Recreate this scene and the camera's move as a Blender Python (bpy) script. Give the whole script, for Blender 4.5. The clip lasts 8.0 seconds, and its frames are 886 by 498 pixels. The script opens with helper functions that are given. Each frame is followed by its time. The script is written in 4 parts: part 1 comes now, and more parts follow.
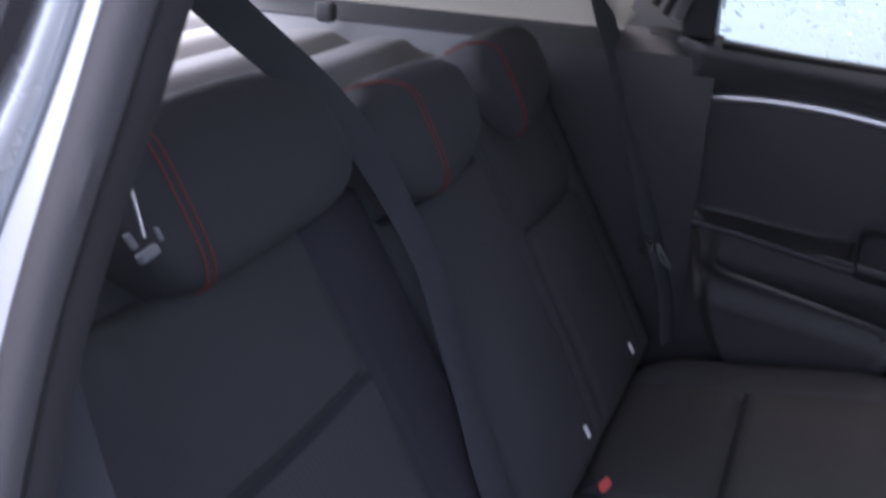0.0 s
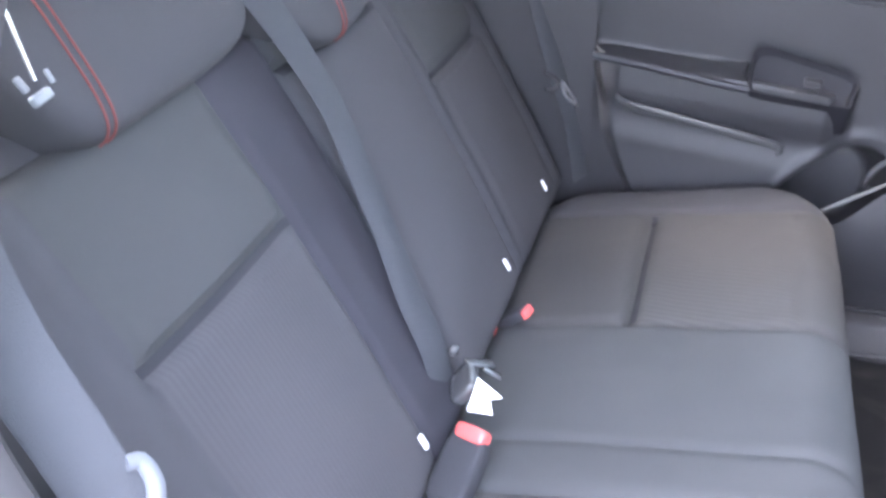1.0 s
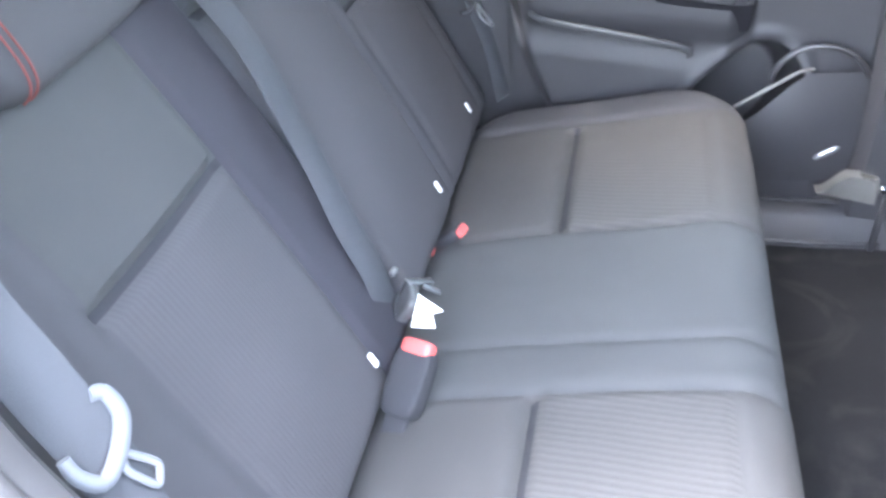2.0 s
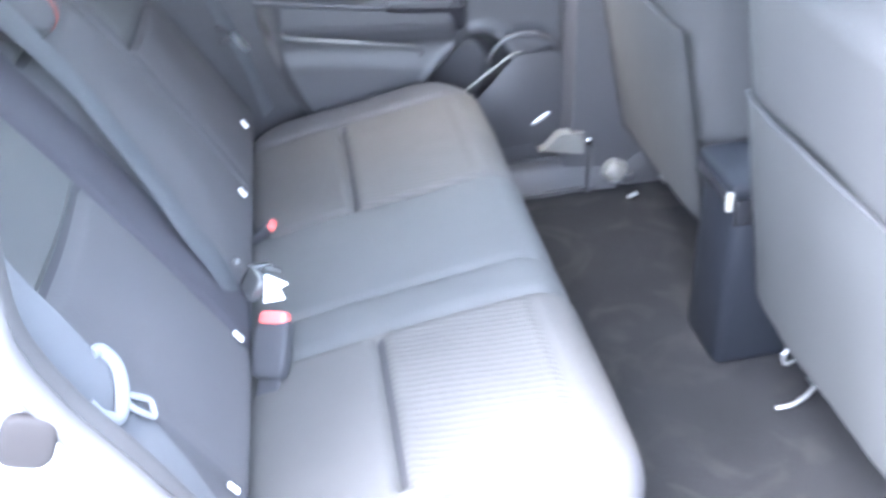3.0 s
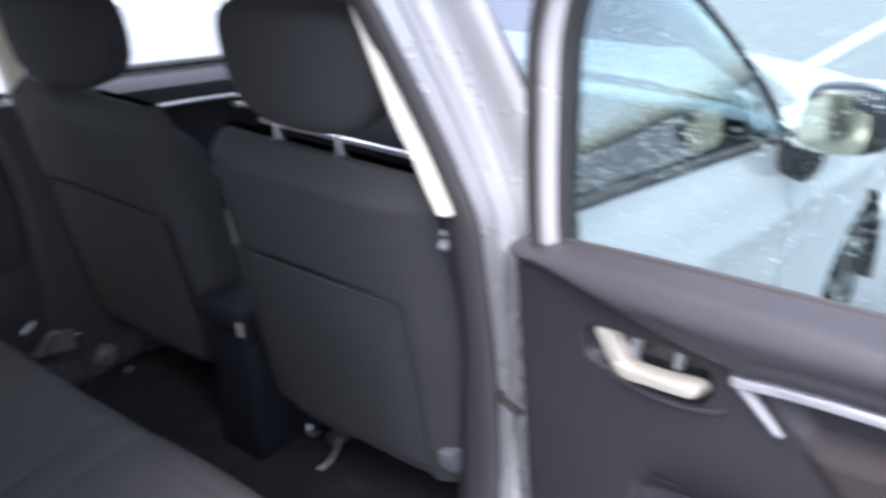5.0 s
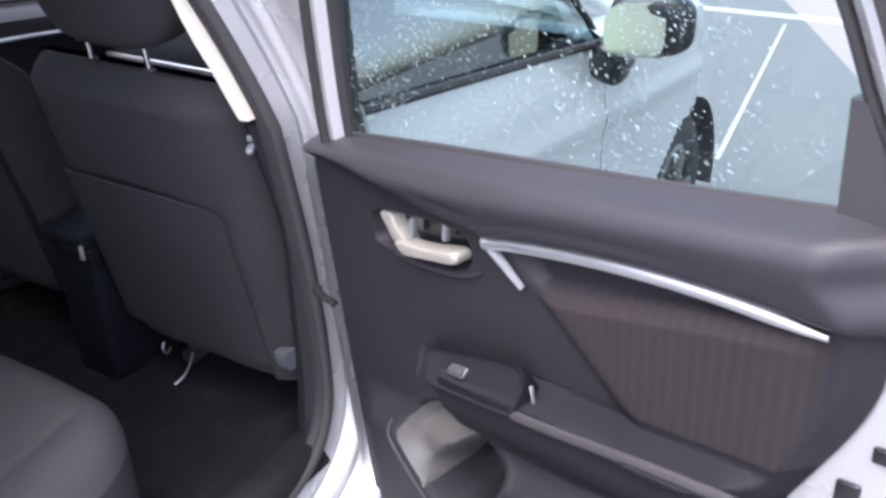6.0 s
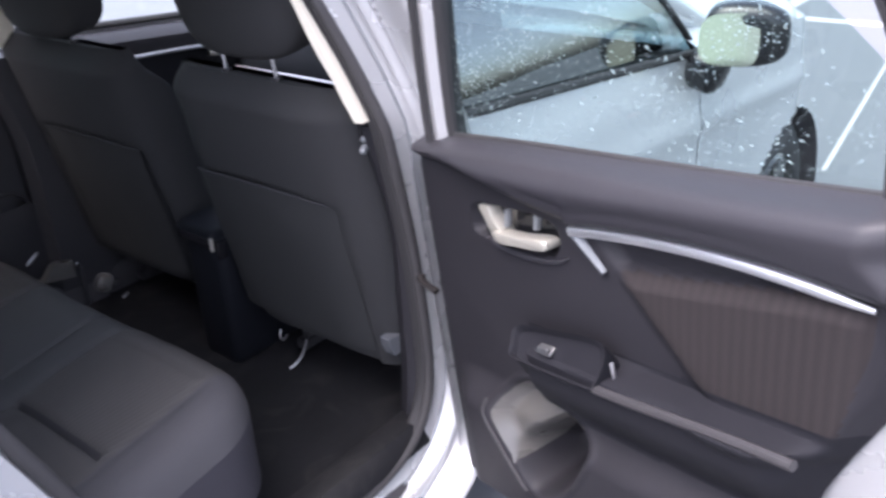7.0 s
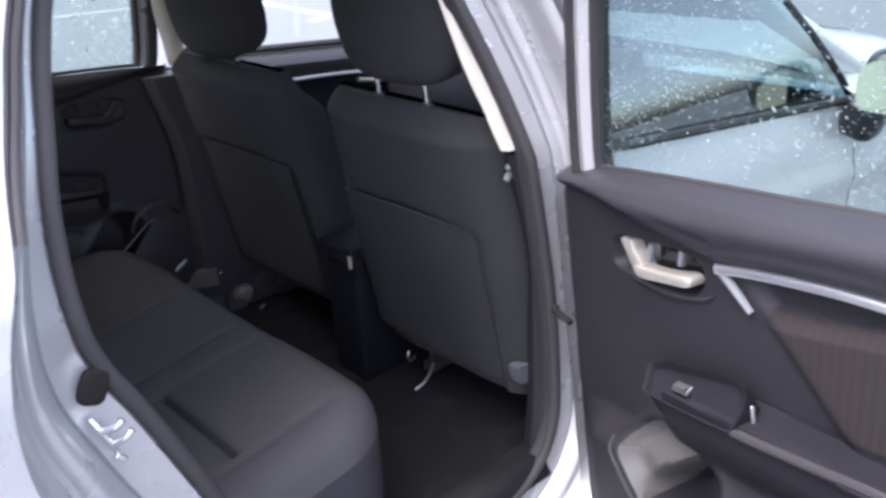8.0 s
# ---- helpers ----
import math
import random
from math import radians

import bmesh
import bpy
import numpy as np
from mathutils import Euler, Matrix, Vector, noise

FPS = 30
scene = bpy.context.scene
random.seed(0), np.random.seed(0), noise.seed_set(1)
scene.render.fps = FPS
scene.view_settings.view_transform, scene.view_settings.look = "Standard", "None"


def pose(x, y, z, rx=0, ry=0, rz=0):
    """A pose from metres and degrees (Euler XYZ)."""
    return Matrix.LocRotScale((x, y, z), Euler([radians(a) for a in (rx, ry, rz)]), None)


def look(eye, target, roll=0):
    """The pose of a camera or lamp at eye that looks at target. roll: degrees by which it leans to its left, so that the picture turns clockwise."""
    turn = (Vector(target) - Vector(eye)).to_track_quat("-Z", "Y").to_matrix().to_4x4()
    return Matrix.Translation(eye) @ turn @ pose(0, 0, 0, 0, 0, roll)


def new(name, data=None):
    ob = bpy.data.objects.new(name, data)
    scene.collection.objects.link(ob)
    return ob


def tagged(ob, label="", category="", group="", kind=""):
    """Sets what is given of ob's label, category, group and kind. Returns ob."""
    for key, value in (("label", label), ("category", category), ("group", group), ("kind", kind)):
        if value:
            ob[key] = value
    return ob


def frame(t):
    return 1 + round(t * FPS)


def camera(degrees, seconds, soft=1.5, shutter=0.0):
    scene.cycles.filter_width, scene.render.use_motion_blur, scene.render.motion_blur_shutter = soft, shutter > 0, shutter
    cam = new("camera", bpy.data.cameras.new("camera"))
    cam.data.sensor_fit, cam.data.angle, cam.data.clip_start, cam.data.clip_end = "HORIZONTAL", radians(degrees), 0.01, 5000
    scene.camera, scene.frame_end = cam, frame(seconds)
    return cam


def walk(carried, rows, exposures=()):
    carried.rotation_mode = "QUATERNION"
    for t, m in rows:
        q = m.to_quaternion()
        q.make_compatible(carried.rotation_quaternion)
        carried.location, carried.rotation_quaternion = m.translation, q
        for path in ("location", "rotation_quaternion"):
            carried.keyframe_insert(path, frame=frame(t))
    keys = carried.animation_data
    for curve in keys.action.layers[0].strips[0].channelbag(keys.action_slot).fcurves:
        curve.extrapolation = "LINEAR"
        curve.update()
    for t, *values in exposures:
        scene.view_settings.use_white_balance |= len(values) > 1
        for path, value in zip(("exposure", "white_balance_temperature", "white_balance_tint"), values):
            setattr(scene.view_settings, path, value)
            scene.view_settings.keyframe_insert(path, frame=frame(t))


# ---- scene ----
cam = camera(52.0, 8.0, soft=2.8, shutter=0.5)
PATH = [
    (0, (0.252, -0.92, 1.395), (-0.473, 0.768, 0.604), 2.1),
    (0.5, (0.273, -0.926, 1.375), (-0.346, 0.729, 0.438), 0.2),
    (1, (0.279, -0.953, 1.362), (-0.244, 0.682, 0.336), -1.0),
    (1.2, (0.28, -0.962, 1.357), (-0.21, 0.664, 0.299), -1.7),
    (2.3, (0.311, -1.034, 1.378), (-0.007, 0.549, 0.198), -6.1),
    (2.5, (0.271, -1.075, 1.376), (0.06, 0.513, 0.178), -6.1),
    (3, (0.18, -1.244, 1.452), (0.39, 0.387, 0.313), -3.8),
    (3.5, (0.059, -1.411, 1.501), (0.5, 0.256, 0.488), -4.3),
    (4, (-0.032, -1.46, 1.524), (0.564, 0.198, 0.577), -5.1),
    (4.5, (-0.179, -1.45, 1.568), (0.824, 0.064, 0.731), -3.2),
    (5, (-0.266, -1.496, 1.597), (1.159, -0.353, 0.784), -1.0),
    (5.2, (-0.268, -1.548, 1.605), (1.223, -0.528, 0.746), -0.6),
    (6.3, (-0.267, -1.764, 1.548), (1.2, -0.779, 0.611), -2.6),
    (6.5, (-0.281, -1.781, 1.545), (1.156, -0.74, 0.621), -3.2),
    (7, (-0.372, -1.822, 1.588), (0.993, -0.658, 0.706), -4.0),
    (7.5, (-0.388, -1.809, 1.583), (0.902, -0.528, 0.749), -3.4),
    (8, (-0.415, -1.813, 1.582), (0.8, -0.437, 0.787), -3.4),
]
EXPOSURES = [(0, 3.25, 6100, 25), (0.5, 5.5, 6200, 19), (1, 6.12, 6300, 18), (2.5, 6.58, 6250, 10), (3, 6.67, 6000, 11), (3.5, 5.9, 5700, 13), (4, 4.63, 5550, 17), (4.5, 3.85, 5850, 17), (5, 3.1, 6200, 17), (6.5, 2.68, 6250, 20), (8, 2.68, 6250, 20)]
walk(cam, [(t, look(e, g, r)) for t, e, g, r in PATH], EXPOSURES)

# ---- world and light ----
world = bpy.data.worlds.new("overcast_sky")
scene.world = world
world.use_nodes = True
wn = world.node_tree
sky = wn.nodes.new("ShaderNodeTexSky")
sky.sky_type = "NISHITA"
sky.sun_disc = False
sky.sun_elevation = radians(66)
sky.sun_rotation = radians(280)
sky.dust_density = 4.0
sky.ozone_density = 1.5
cloud = wn.nodes.new("ShaderNodeHueSaturation")  # cloud takes much of the colour out of the sky
cloud.inputs["Saturation"].default_value = 0.6
wn.links.new(sky.outputs["Color"], cloud.inputs["Color"])
wn.links.new(cloud.outputs["Color"], wn.nodes["Background"].inputs["Color"])
wn.nodes["Background"].inputs["Strength"].default_value = 0.15
sun = new("sun", bpy.data.lights.new("sun", "SUN"))
sun.data.energy, sun.data.angle, sun.data.color = 0.6, radians(60), (1.0, 0.985, 0.96)
sun.matrix_world = look((-2.6, 0.45, 6.0), (0.0, 0.0, 0.0))


# ---- materials ----
def material(name, color, rough=0.5, metal=0.0, grain=0.0, scale=400.0, vary=0.12, coat=0.0, mottle=6.0, spec=0.5):
    """A surface with fine relief (grain) and two scales of colour variation."""
    m = bpy.data.materials.new(name)
    m.use_nodes = True
    nt = m.node_tree
    b = nt.nodes["Principled BSDF"]
    co = nt.nodes.new("ShaderNodeTexCoord")
    big, fine = nt.nodes.new("ShaderNodeTexNoise"), nt.nodes.new("ShaderNodeTexNoise")
    big.inputs["Scale"].default_value, big.inputs["Detail"].default_value = mottle, 6
    fine.inputs["Scale"].default_value, fine.inputs["Detail"].default_value = scale, 3
    for n in (big, fine):
        nt.links.new(co.outputs["Object"], n.inputs["Vector"])
    mix = nt.nodes.new("ShaderNodeMix")
    mix.data_type = "RGBA"
    mix.inputs[6].default_value = (*[c * (1 - vary) for c in color], 1)
    mix.inputs[7].default_value = (*[min(1, c * (1 + vary)) for c in color], 1)
    add = nt.nodes.new("ShaderNodeMath")
    add.operation = "ADD"
    half = nt.nodes.new("ShaderNodeMath")
    half.operation = "MULTIPLY_ADD"
    half.inputs[1].default_value, half.inputs[2].default_value = 0.5, 0.0
    nt.links.new(big.outputs["Fac"], add.inputs[0])
    nt.links.new(fine.outputs["Fac"], add.inputs[1])
    nt.links.new(add.outputs[0], half.inputs[0])
    nt.links.new(half.outputs[0], mix.inputs[0])
    nt.links.new(mix.outputs[2], b.inputs["Base Color"])
    rr = nt.nodes.new("ShaderNodeMapRange")
    rr.inputs[3].default_value, rr.inputs[4].default_value = max(0.02, rough - 0.1), min(1, rough + 0.1)
    nt.links.new(big.outputs["Fac"], rr.inputs[0])
    nt.links.new(rr.outputs[0], b.inputs["Roughness"])
    b.inputs["Metallic"].default_value = metal
    b.inputs["Coat Weight"].default_value = coat
    b.inputs["Coat Roughness"].default_value = 0.08
    b.inputs["Specular IOR Level"].default_value = spec
    if grain:
        bump = nt.nodes.new("ShaderNodeBump")
        bump.inputs["Strength"].default_value, bump.inputs["Distance"].default_value = grain, 0.001
        nt.links.new(fine.outputs["Fac"], bump.inputs["Height"])
        nt.links.new(bump.outputs[0], b.inputs["Normal"])
    return m


def ribbed(name, dark, light, axis, pitch, relief=0.0012, slant=0):
    """Woven cloth with fine ribs that follow one another along an axis of the object."""
    m = material(name, dark, 0.9, grain=0.5, scale=900, vary=0.25, spec=0.2)
    nt = m.node_tree
    b = nt.nodes["Principled BSDF"]
    co = nt.nodes.new("ShaderNodeTexCoord")
    wave = nt.nodes.new("ShaderNodeTexWave")
    wave.bands_direction = axis
    wave.inputs["Scale"].default_value = 0.314 / pitch
    wave.inputs["Distortion"].default_value = 0.6
    wave.inputs["Detail"].default_value = 2
    wave.inputs["Detail Scale"].default_value = 3
    turn = nt.nodes.new("ShaderNodeMapping")
    turn.inputs["Rotation"].default_value = (0, 0, radians(slant))
    nt.links.new(co.outputs["Object"], turn.inputs["Vector"])
    nt.links.new(turn.outputs[0], wave.inputs["Vector"])
    old = b.inputs["Base Color"].links[0].from_socket
    mix = nt.nodes.new("ShaderNodeMix")
    mix.data_type = "RGBA"
    mix.inputs[7].default_value = (*light, 1)
    nt.links.new(wave.outputs["Fac"], mix.inputs[0])
    nt.links.new(old, mix.inputs[6])
    nt.links.new(mix.outputs[2], b.inputs["Base Color"])
    bump = nt.nodes.new("ShaderNodeBump")
    bump.inputs["Strength"].default_value, bump.inputs["Distance"].default_value = 0.3, relief
    nt.links.new(wave.outputs["Fac"], bump.inputs["Height"])
    nt.links.new(b.inputs["Normal"].links[0].from_socket, bump.inputs["Normal"])
    nt.links.new(bump.outputs[0], b.inputs["Normal"])
    return m


def glass(name, tint, rough=0.0, film=1.5):
    """Thin window glass: clear, tinted, with a plain mirror film on top (film: its index, higher for two wet faces)."""
    m = bpy.data.materials.new(name)
    m.use_nodes = True
    nt = m.node_tree
    nt.nodes.remove(nt.nodes["Principled BSDF"])
    clear, gloss, mix, fres = (nt.nodes.new("ShaderNodeBsdf" + n) for n in ("Transparent", "Glossy")), None, None, None
    clear, gloss = clear
    mix, fres = nt.nodes.new("ShaderNodeMixShader"), nt.nodes.new("ShaderNodeFresnel")
    clear.inputs["Color"].default_value = (*tint, 1)
    gloss.inputs["Roughness"].default_value = rough
    fres.inputs["IOR"].default_value = film
    nt.links.new(fres.outputs[0], mix.inputs[0])
    nt.links.new(clear.outputs[0], mix.inputs[1])
    nt.links.new(gloss.outputs[0], mix.inputs[2])
    nt.links.new(mix.outputs[0], nt.nodes["Material Output"].inputs["Surface"])
    return m


FABRIC = material("seat_fabric", (0.0535, 0.0540, 0.0546), 0.9, grain=0.7, scale=1100, vary=0.2, spec=0.2)
FABRIC_SIDE = material("bolster_fabric", (0.050, 0.049, 0.053), 0.88, grain=0.6, scale=900, vary=0.18, spec=0.25)
WARM_FABRIC = material("warm_grey_seat_fabric", (0.0540, 0.0520, 0.0510), 0.9, grain=0.7, scale=1100, vary=0.2, spec=0.2)
RIB_CUSHION = ribbed("ribbed_cushion_fabric", (0.0500, 0.0478, 0.0466), (0.0600, 0.0573, 0.0555), "Y", 0.0105, 0.0012, 12)
RIB_BACK = ribbed("ribbed_back_fabric", (0.0555, 0.0535, 0.0570), (0.0600, 0.0580, 0.0615), "Y", 0.007, 0.0004)
RIB_DOOR = ribbed("ribbed_door_fabric", (0.0215, 0.0180, 0.0185), (0.0255, 0.0212, 0.0215), "Y", 0.016)
# near-black strip puts the groove's shade into the cloth; also colours the hem
SEAM = material("seam_shade_and_hem_cloth", (0.018, 0.018, 0.021), 0.9, grain=0.3)
BOLSTER = material("smooth_bolster_cloth", (0.039, 0.0372, 0.0440), 0.9, grain=0.5, scale=900, vary=0.15, spec=0.15)
FRONT_CLOTH = material("front_seat_cloth", (0.0320, 0.0322, 0.0338), 0.9, grain=0.6, scale=900, vary=0.2, spec=0.15)
POCKET_CLOTH = material("map_pocket_cloth", (0.0305, 0.0312, 0.0325), 0.9, grain=0.6, scale=700, vary=0.2, spec=0.18)
STITCH = material("red_thread", (0.15, 0.040, 0.036), 0.85, grain=0.6, scale=1500, vary=0.3)
PLASTIC = material("black_plastic", (0.036, 0.035, 0.038), 0.5, grain=0.35, scale=700, vary=0.15, spec=0.4)
SOFT_PLASTIC = material("soft_dash_plastic", (0.031, 0.029, 0.031), 0.42, grain=0.45, scale=500, vary=0.15)
DOOR_PLASTIC = material("door_card_plastic", (0.0182, 0.0174, 0.0208), 0.6, grain=0.3, scale=700, vary=0.25, spec=0.22)
# darker, bluer copy of the door plastic puts shade on the armrest
SHADED_ARM = material("shaded_armrest_plastic", (0.0120, 0.0120, 0.0150), 0.7, grain=0.3, scale=700, vary=0.2, spec=0.12)
PAD_PLASTIC = material("door_pad_plastic", (0.0222, 0.0213, 0.0256), 0.5, grain=0.45, scale=500, vary=0.18, spec=0.35)
GLOSS_BLACK = material("gloss_black_plastic", (0.012, 0.012, 0.014), 0.15, scale=60, vary=0.2)
GREY_PLASTIC = material("grey_plastic", (0.16, 0.17, 0.18), 0.45, grain=0.2, scale=500)
PALE_PLASTIC = material("pale_grey_plastic", (0.085, 0.090, 0.100), 0.55, grain=0.15, scale=500)
CHAMPAGNE = material("champagne_lever", (0.36, 0.345, 0.30), 0.42, metal=0.3, vary=0.08)
SATIN_SILVER = material("satin_silver_trim", (0.73, 0.735, 0.75), 0.36, metal=0.9, vary=0.06)
CHROME = material("chrome", (0.75, 0.76, 0.78), 0.12, metal=1.0, vary=0.05)
STEEL = material("dull_steel", (0.45, 0.45, 0.46), 0.35, metal=0.9, vary=0.2)
BEIGE = material("beige_trim", (0.62, 0.58, 0.49), 0.7, grain=0.3, scale=600, vary=0.06)
HEADLINER = material("headliner_cloth", (0.60, 0.58, 0.52), 0.95, grain=0.4, scale=900, vary=0.05)
CARPET = material("black_carpet", (0.014, 0.014, 0.0155), 0.95, grain=1.0, scale=600, vary=0.75, spec=0.1, mottle=7)
# pale dust trodden into the carpet
nt = CARPET.node_tree
co, dust, step, mix = (nt.nodes.new("ShaderNode" + n) for n in ("TexCoord", "TexNoise", "MapRange", "Mix"))
dust.inputs["Scale"].default_value, dust.inputs["Detail"].default_value, dust.inputs["Distortion"].default_value = 5.5, 8, 1.6
step.inputs[1].default_value, step.inputs[2].default_value, step.inputs[4].default_value = 0.52, 0.76, 0.28
mix.data_type = "RGBA"
mix.inputs[7].default_value = (0.060, 0.056, 0.052, 1)
shade = nt.nodes["Principled BSDF"].inputs["Base Color"]
nt.links.new(co.outputs["Object"], dust.inputs["Vector"])
nt.links.new(dust.outputs["Fac"], step.inputs[0])
nt.links.new(step.outputs[0], mix.inputs[0])
nt.links.new(shade.links[0].from_socket, mix.inputs[6])
nt.links.new(mix.outputs[2], shade)
RUBBER = material("door_seal_rubber", (0.028, 0.027, 0.028), 0.6, grain=0.2, scale=300, spec=0.3)
SEAL = material("grey_weatherstrip", (0.042, 0.040, 0.041), 0.7, grain=0.3, scale=500, vary=0.12, spec=0.25)
PLUG = material("plug_rubber", (0.016, 0.014, 0.014), 0.7, grain=0.2, scale=300, spec=0.15)
GLOSS_GREY = material("worn_glossy_plastic", (0.05, 0.05, 0.052), 0.2, grain=0.2, scale=200, vary=0.3)
GLOSS_PALE = material("pale_glossy_plastic", (0.13, 0.125, 0.115), 0.3, grain=0.2, scale=200, vary=0.3)
PAINT = material("silver_car_paint", (0.58, 0.585, 0.595), 0.3, metal=0.5, scale=2500, vary=0.05, coat=0.8, mottle=3)
JAMB_PAINT = material("silver_jamb_paint", (0.47, 0.472, 0.478), 0.28, metal=0.5, scale=2500, vary=0.06, coat=0.4, mottle=5)
WEBBING = material("grey_belt_webbing", (0.047, 0.049, 0.054), 0.8, grain=0.8, scale=1200, vary=0.15, spec=0.3)
BLACK_WEBBING = material("black_belt_webbing", (0.030, 0.030, 0.034), 0.8, grain=0.8, scale=1200, vary=0.15, spec=0.3)
RED_PLASTIC = material("red_button_plastic", (0.70, 0.10, 0.09), 0.4, vary=0.1)
WHITE = material("white_label", (0.85, 0.85, 0.84), 0.5, vary=0.03)
TYRE = material("tyre_rubber", (0.02, 0.02, 0.021), 0.75, grain=0.6, scale=200, vary=0.3)
MIRROR = material("mirror_silvering", (0.52, 0.47, 0.35), 0.02, metal=1.0, vary=0.01)
MIRROR.node_tree.nodes["Principled BSDF"].inputs["Roughness"].default_value = 0.02
DASH = material("dash_and_console_moulding", (0.008, 0.009, 0.012), 0.6, grain=0.4, scale=500, vary=0.2, spec=0.12)
# paler than the door card: daylight in the pocket's scoop put into the colour
POCKET_LIT = material("lit_pocket_plastic", (0.078, 0.0745, 0.070), 0.3, grain=0.2, scale=400, vary=0.2)
LINE_PAINT = material("white_line_paint", (0.34, 0.34, 0.34), 0.7, grain=0.6, scale=120, vary=0.3, mottle=20)
ASPHALT = material("wet_asphalt", (0.100, 0.102, 0.106), 0.5, grain=1.0, scale=140, vary=0.3, mottle=1.3)
DOOR_GLASS = glass("tinted_door_glass", (0.52, 0.63, 0.605))
FRONT_GLASS = glass("tinted_front_glass", (0.34, 0.46, 0.45), film=3.4)
CLEAR_GLASS = glass("clear_window_glass", (0.90, 0.95, 0.94))
DROP = bpy.data.materials.new("rain_water")
DROP.use_nodes = True
DROP.node_tree.nodes["Principled BSDF"].inputs["Transmission Weight"].default_value = 0.68
DROP.node_tree.nodes["Principled BSDF"].inputs["Base Color"].default_value = (0.9, 0.93, 0.94, 1)
DROP.node_tree.nodes["Principled BSDF"].inputs["Roughness"].default_value = 0.02
DROP.node_tree.nodes["Principled BSDF"].inputs["IOR"].default_value = 1.33


# ---- building helpers ----
def shape(name, verts, faces, mats, index=None, sharp=40):
    me = bpy.data.meshes.new(name)
    me.from_pydata([tuple(v) for v in verts], [], faces)
    for m in mats if isinstance(mats, (list, tuple)) else [mats]:
        me.materials.append(m)
    if index is not None:
        me.polygons.foreach_set("material_index", index)
    me.polygons.foreach_set("use_smooth", [True] * len(me.polygons))
    if sharp:
        me.set_sharp_from_angle(angle=radians(sharp))
    me.update()
    return me


def part(name, data, mats, parent, label=""):
    """data: (verts, faces) or (verts, faces, material indices)."""
    me = shape(name, data[0], data[1], mats, data[2] if len(data) > 2 else None)
    ob = new(name, me)
    ob.parent = parent
    return tagged(ob, label)


def thing(name, label, category, group="", kind="", at=(0, 0, 0)):
    ob = new(name)
    ob.location = at
    return tagged(ob, label, category, group, kind)


def join(*pieces):
    verts, faces, index = [], [], []
    for p in pieces:
        k = len(verts)
        verts += [tuple(v) for v in p[0]]
        faces += [tuple(i + k for i in f) for f in p[1]]
        index += list(p[2]) if len(p) > 2 else [0] * len(p[1])
    return verts, faces, index


def moved(piece, m):
    return ([m @ Vector(v) for v in piece[0]], *piece[1:])


def mapped(piece, fn):
    return ([fn(*v) for v in piece[0]], *piece[1:])


def sheet(rows, closed_u=False, closed_v=False):
    """Quads over rows of points."""
    n, k = len(rows), len(rows[0])
    verts = [p for r in rows for p in r]
    faces = []
    for i in range(n if closed_u else n - 1):
        for j in range(k if closed_v else k - 1):
            a, b = i * k + j, i * k + (j + 1) % k
            c, d = (i + 1) % n * k + (j + 1) % k, (i + 1) % n * k + j
            faces.append((a, b, c, d))
    return verts, faces


def solid(rows, closed_u=False):
    """A closed body from rings of points (each ring runs round), with end caps."""
    verts, faces = sheet(rows, closed_u, True)
    if not closed_u:
        k, n = len(rows[0]), len(rows)
        faces = faces + [tuple(range(k))[::-1], tuple(range((n - 1) * k, n * k))]
    return verts, faces


def spline(points, n, closed=False):
    """n points along a smooth curve through the points (tuples of any length)."""
    P = [np.array(p, float) for p in points]
    m = len(P) if closed else len(P) - 1
    out = []
    for i in range(n):
        u = i / (n if closed else n - 1) * m
        k = min(int(u), m - 1)
        f = u - k
        if closed:
            a, b, c, d = (P[(k + j) % len(P)] for j in (-1, 0, 1, 2))
        else:
            b, c = P[k], P[k + 1]
            a = P[k - 1] if k else 2 * b - c
            d = P[k + 2] if k + 2 < len(P) else 2 * c - b
        out.append(0.5 * (2 * b + (c - a) * f + (2 * a - 5 * b + 4 * c - d) * f * f + (3 * b - a - 3 * c + d) * f**3))
    return out


def tube(points, radius, sides=10, closed=False, flat=1.0, up=(0, 0, 1)):
    """A round or flattened rod along points; radius a number or one for each point."""
    P = [Vector(p) for p in points]
    n, rows = len(P), []
    for i, p in enumerate(P):
        t = (P[(i + 1) % n] - P[i - 1]) if closed else (P[min(i + 1, n - 1)] - P[max(i - 1, 0)])
        t.normalize()
        u = Vector(up) - Vector(up).dot(t) * t
        if u.length < 1e-4:
            u = Vector((1, 0, 0)) - t.x * t
        u.normalize()
        w = t.cross(u)
        r = radius[i] if isinstance(radius, (list, tuple)) else radius
        rows.append([p + u * (r * math.cos(a)) + w * (r * flat * math.sin(a)) for a in [2 * math.pi * j / sides for j in range(sides)]])
    return solid(rows, closed)


def ribbon(points, normals, width, thick=0.0016, n=40):
    """Flat webbing along points; normals: the way its face looks."""
    P, N, rows = spline(points, n), spline(normals, n), []
    for i in range(n):
        t = Vector(P[min(i + 1, n - 1)] - P[max(i - 1, 0)]).normalized()
        nn = Vector(N[i]).normalized()
        w = t.cross(nn).normalized()
        nn = w.cross(t)
        p = Vector(P[i])
        ring = [(-0.5, 0), (-0.46, 1), (0, 1.15), (0.46, 1), (0.5, 0), (0.46, -1), (0, -1), (-0.46, -1)]
        rows.append([p + w * (a * width) + nn * (b * thick) for a, b in ring])
    return solid(rows)


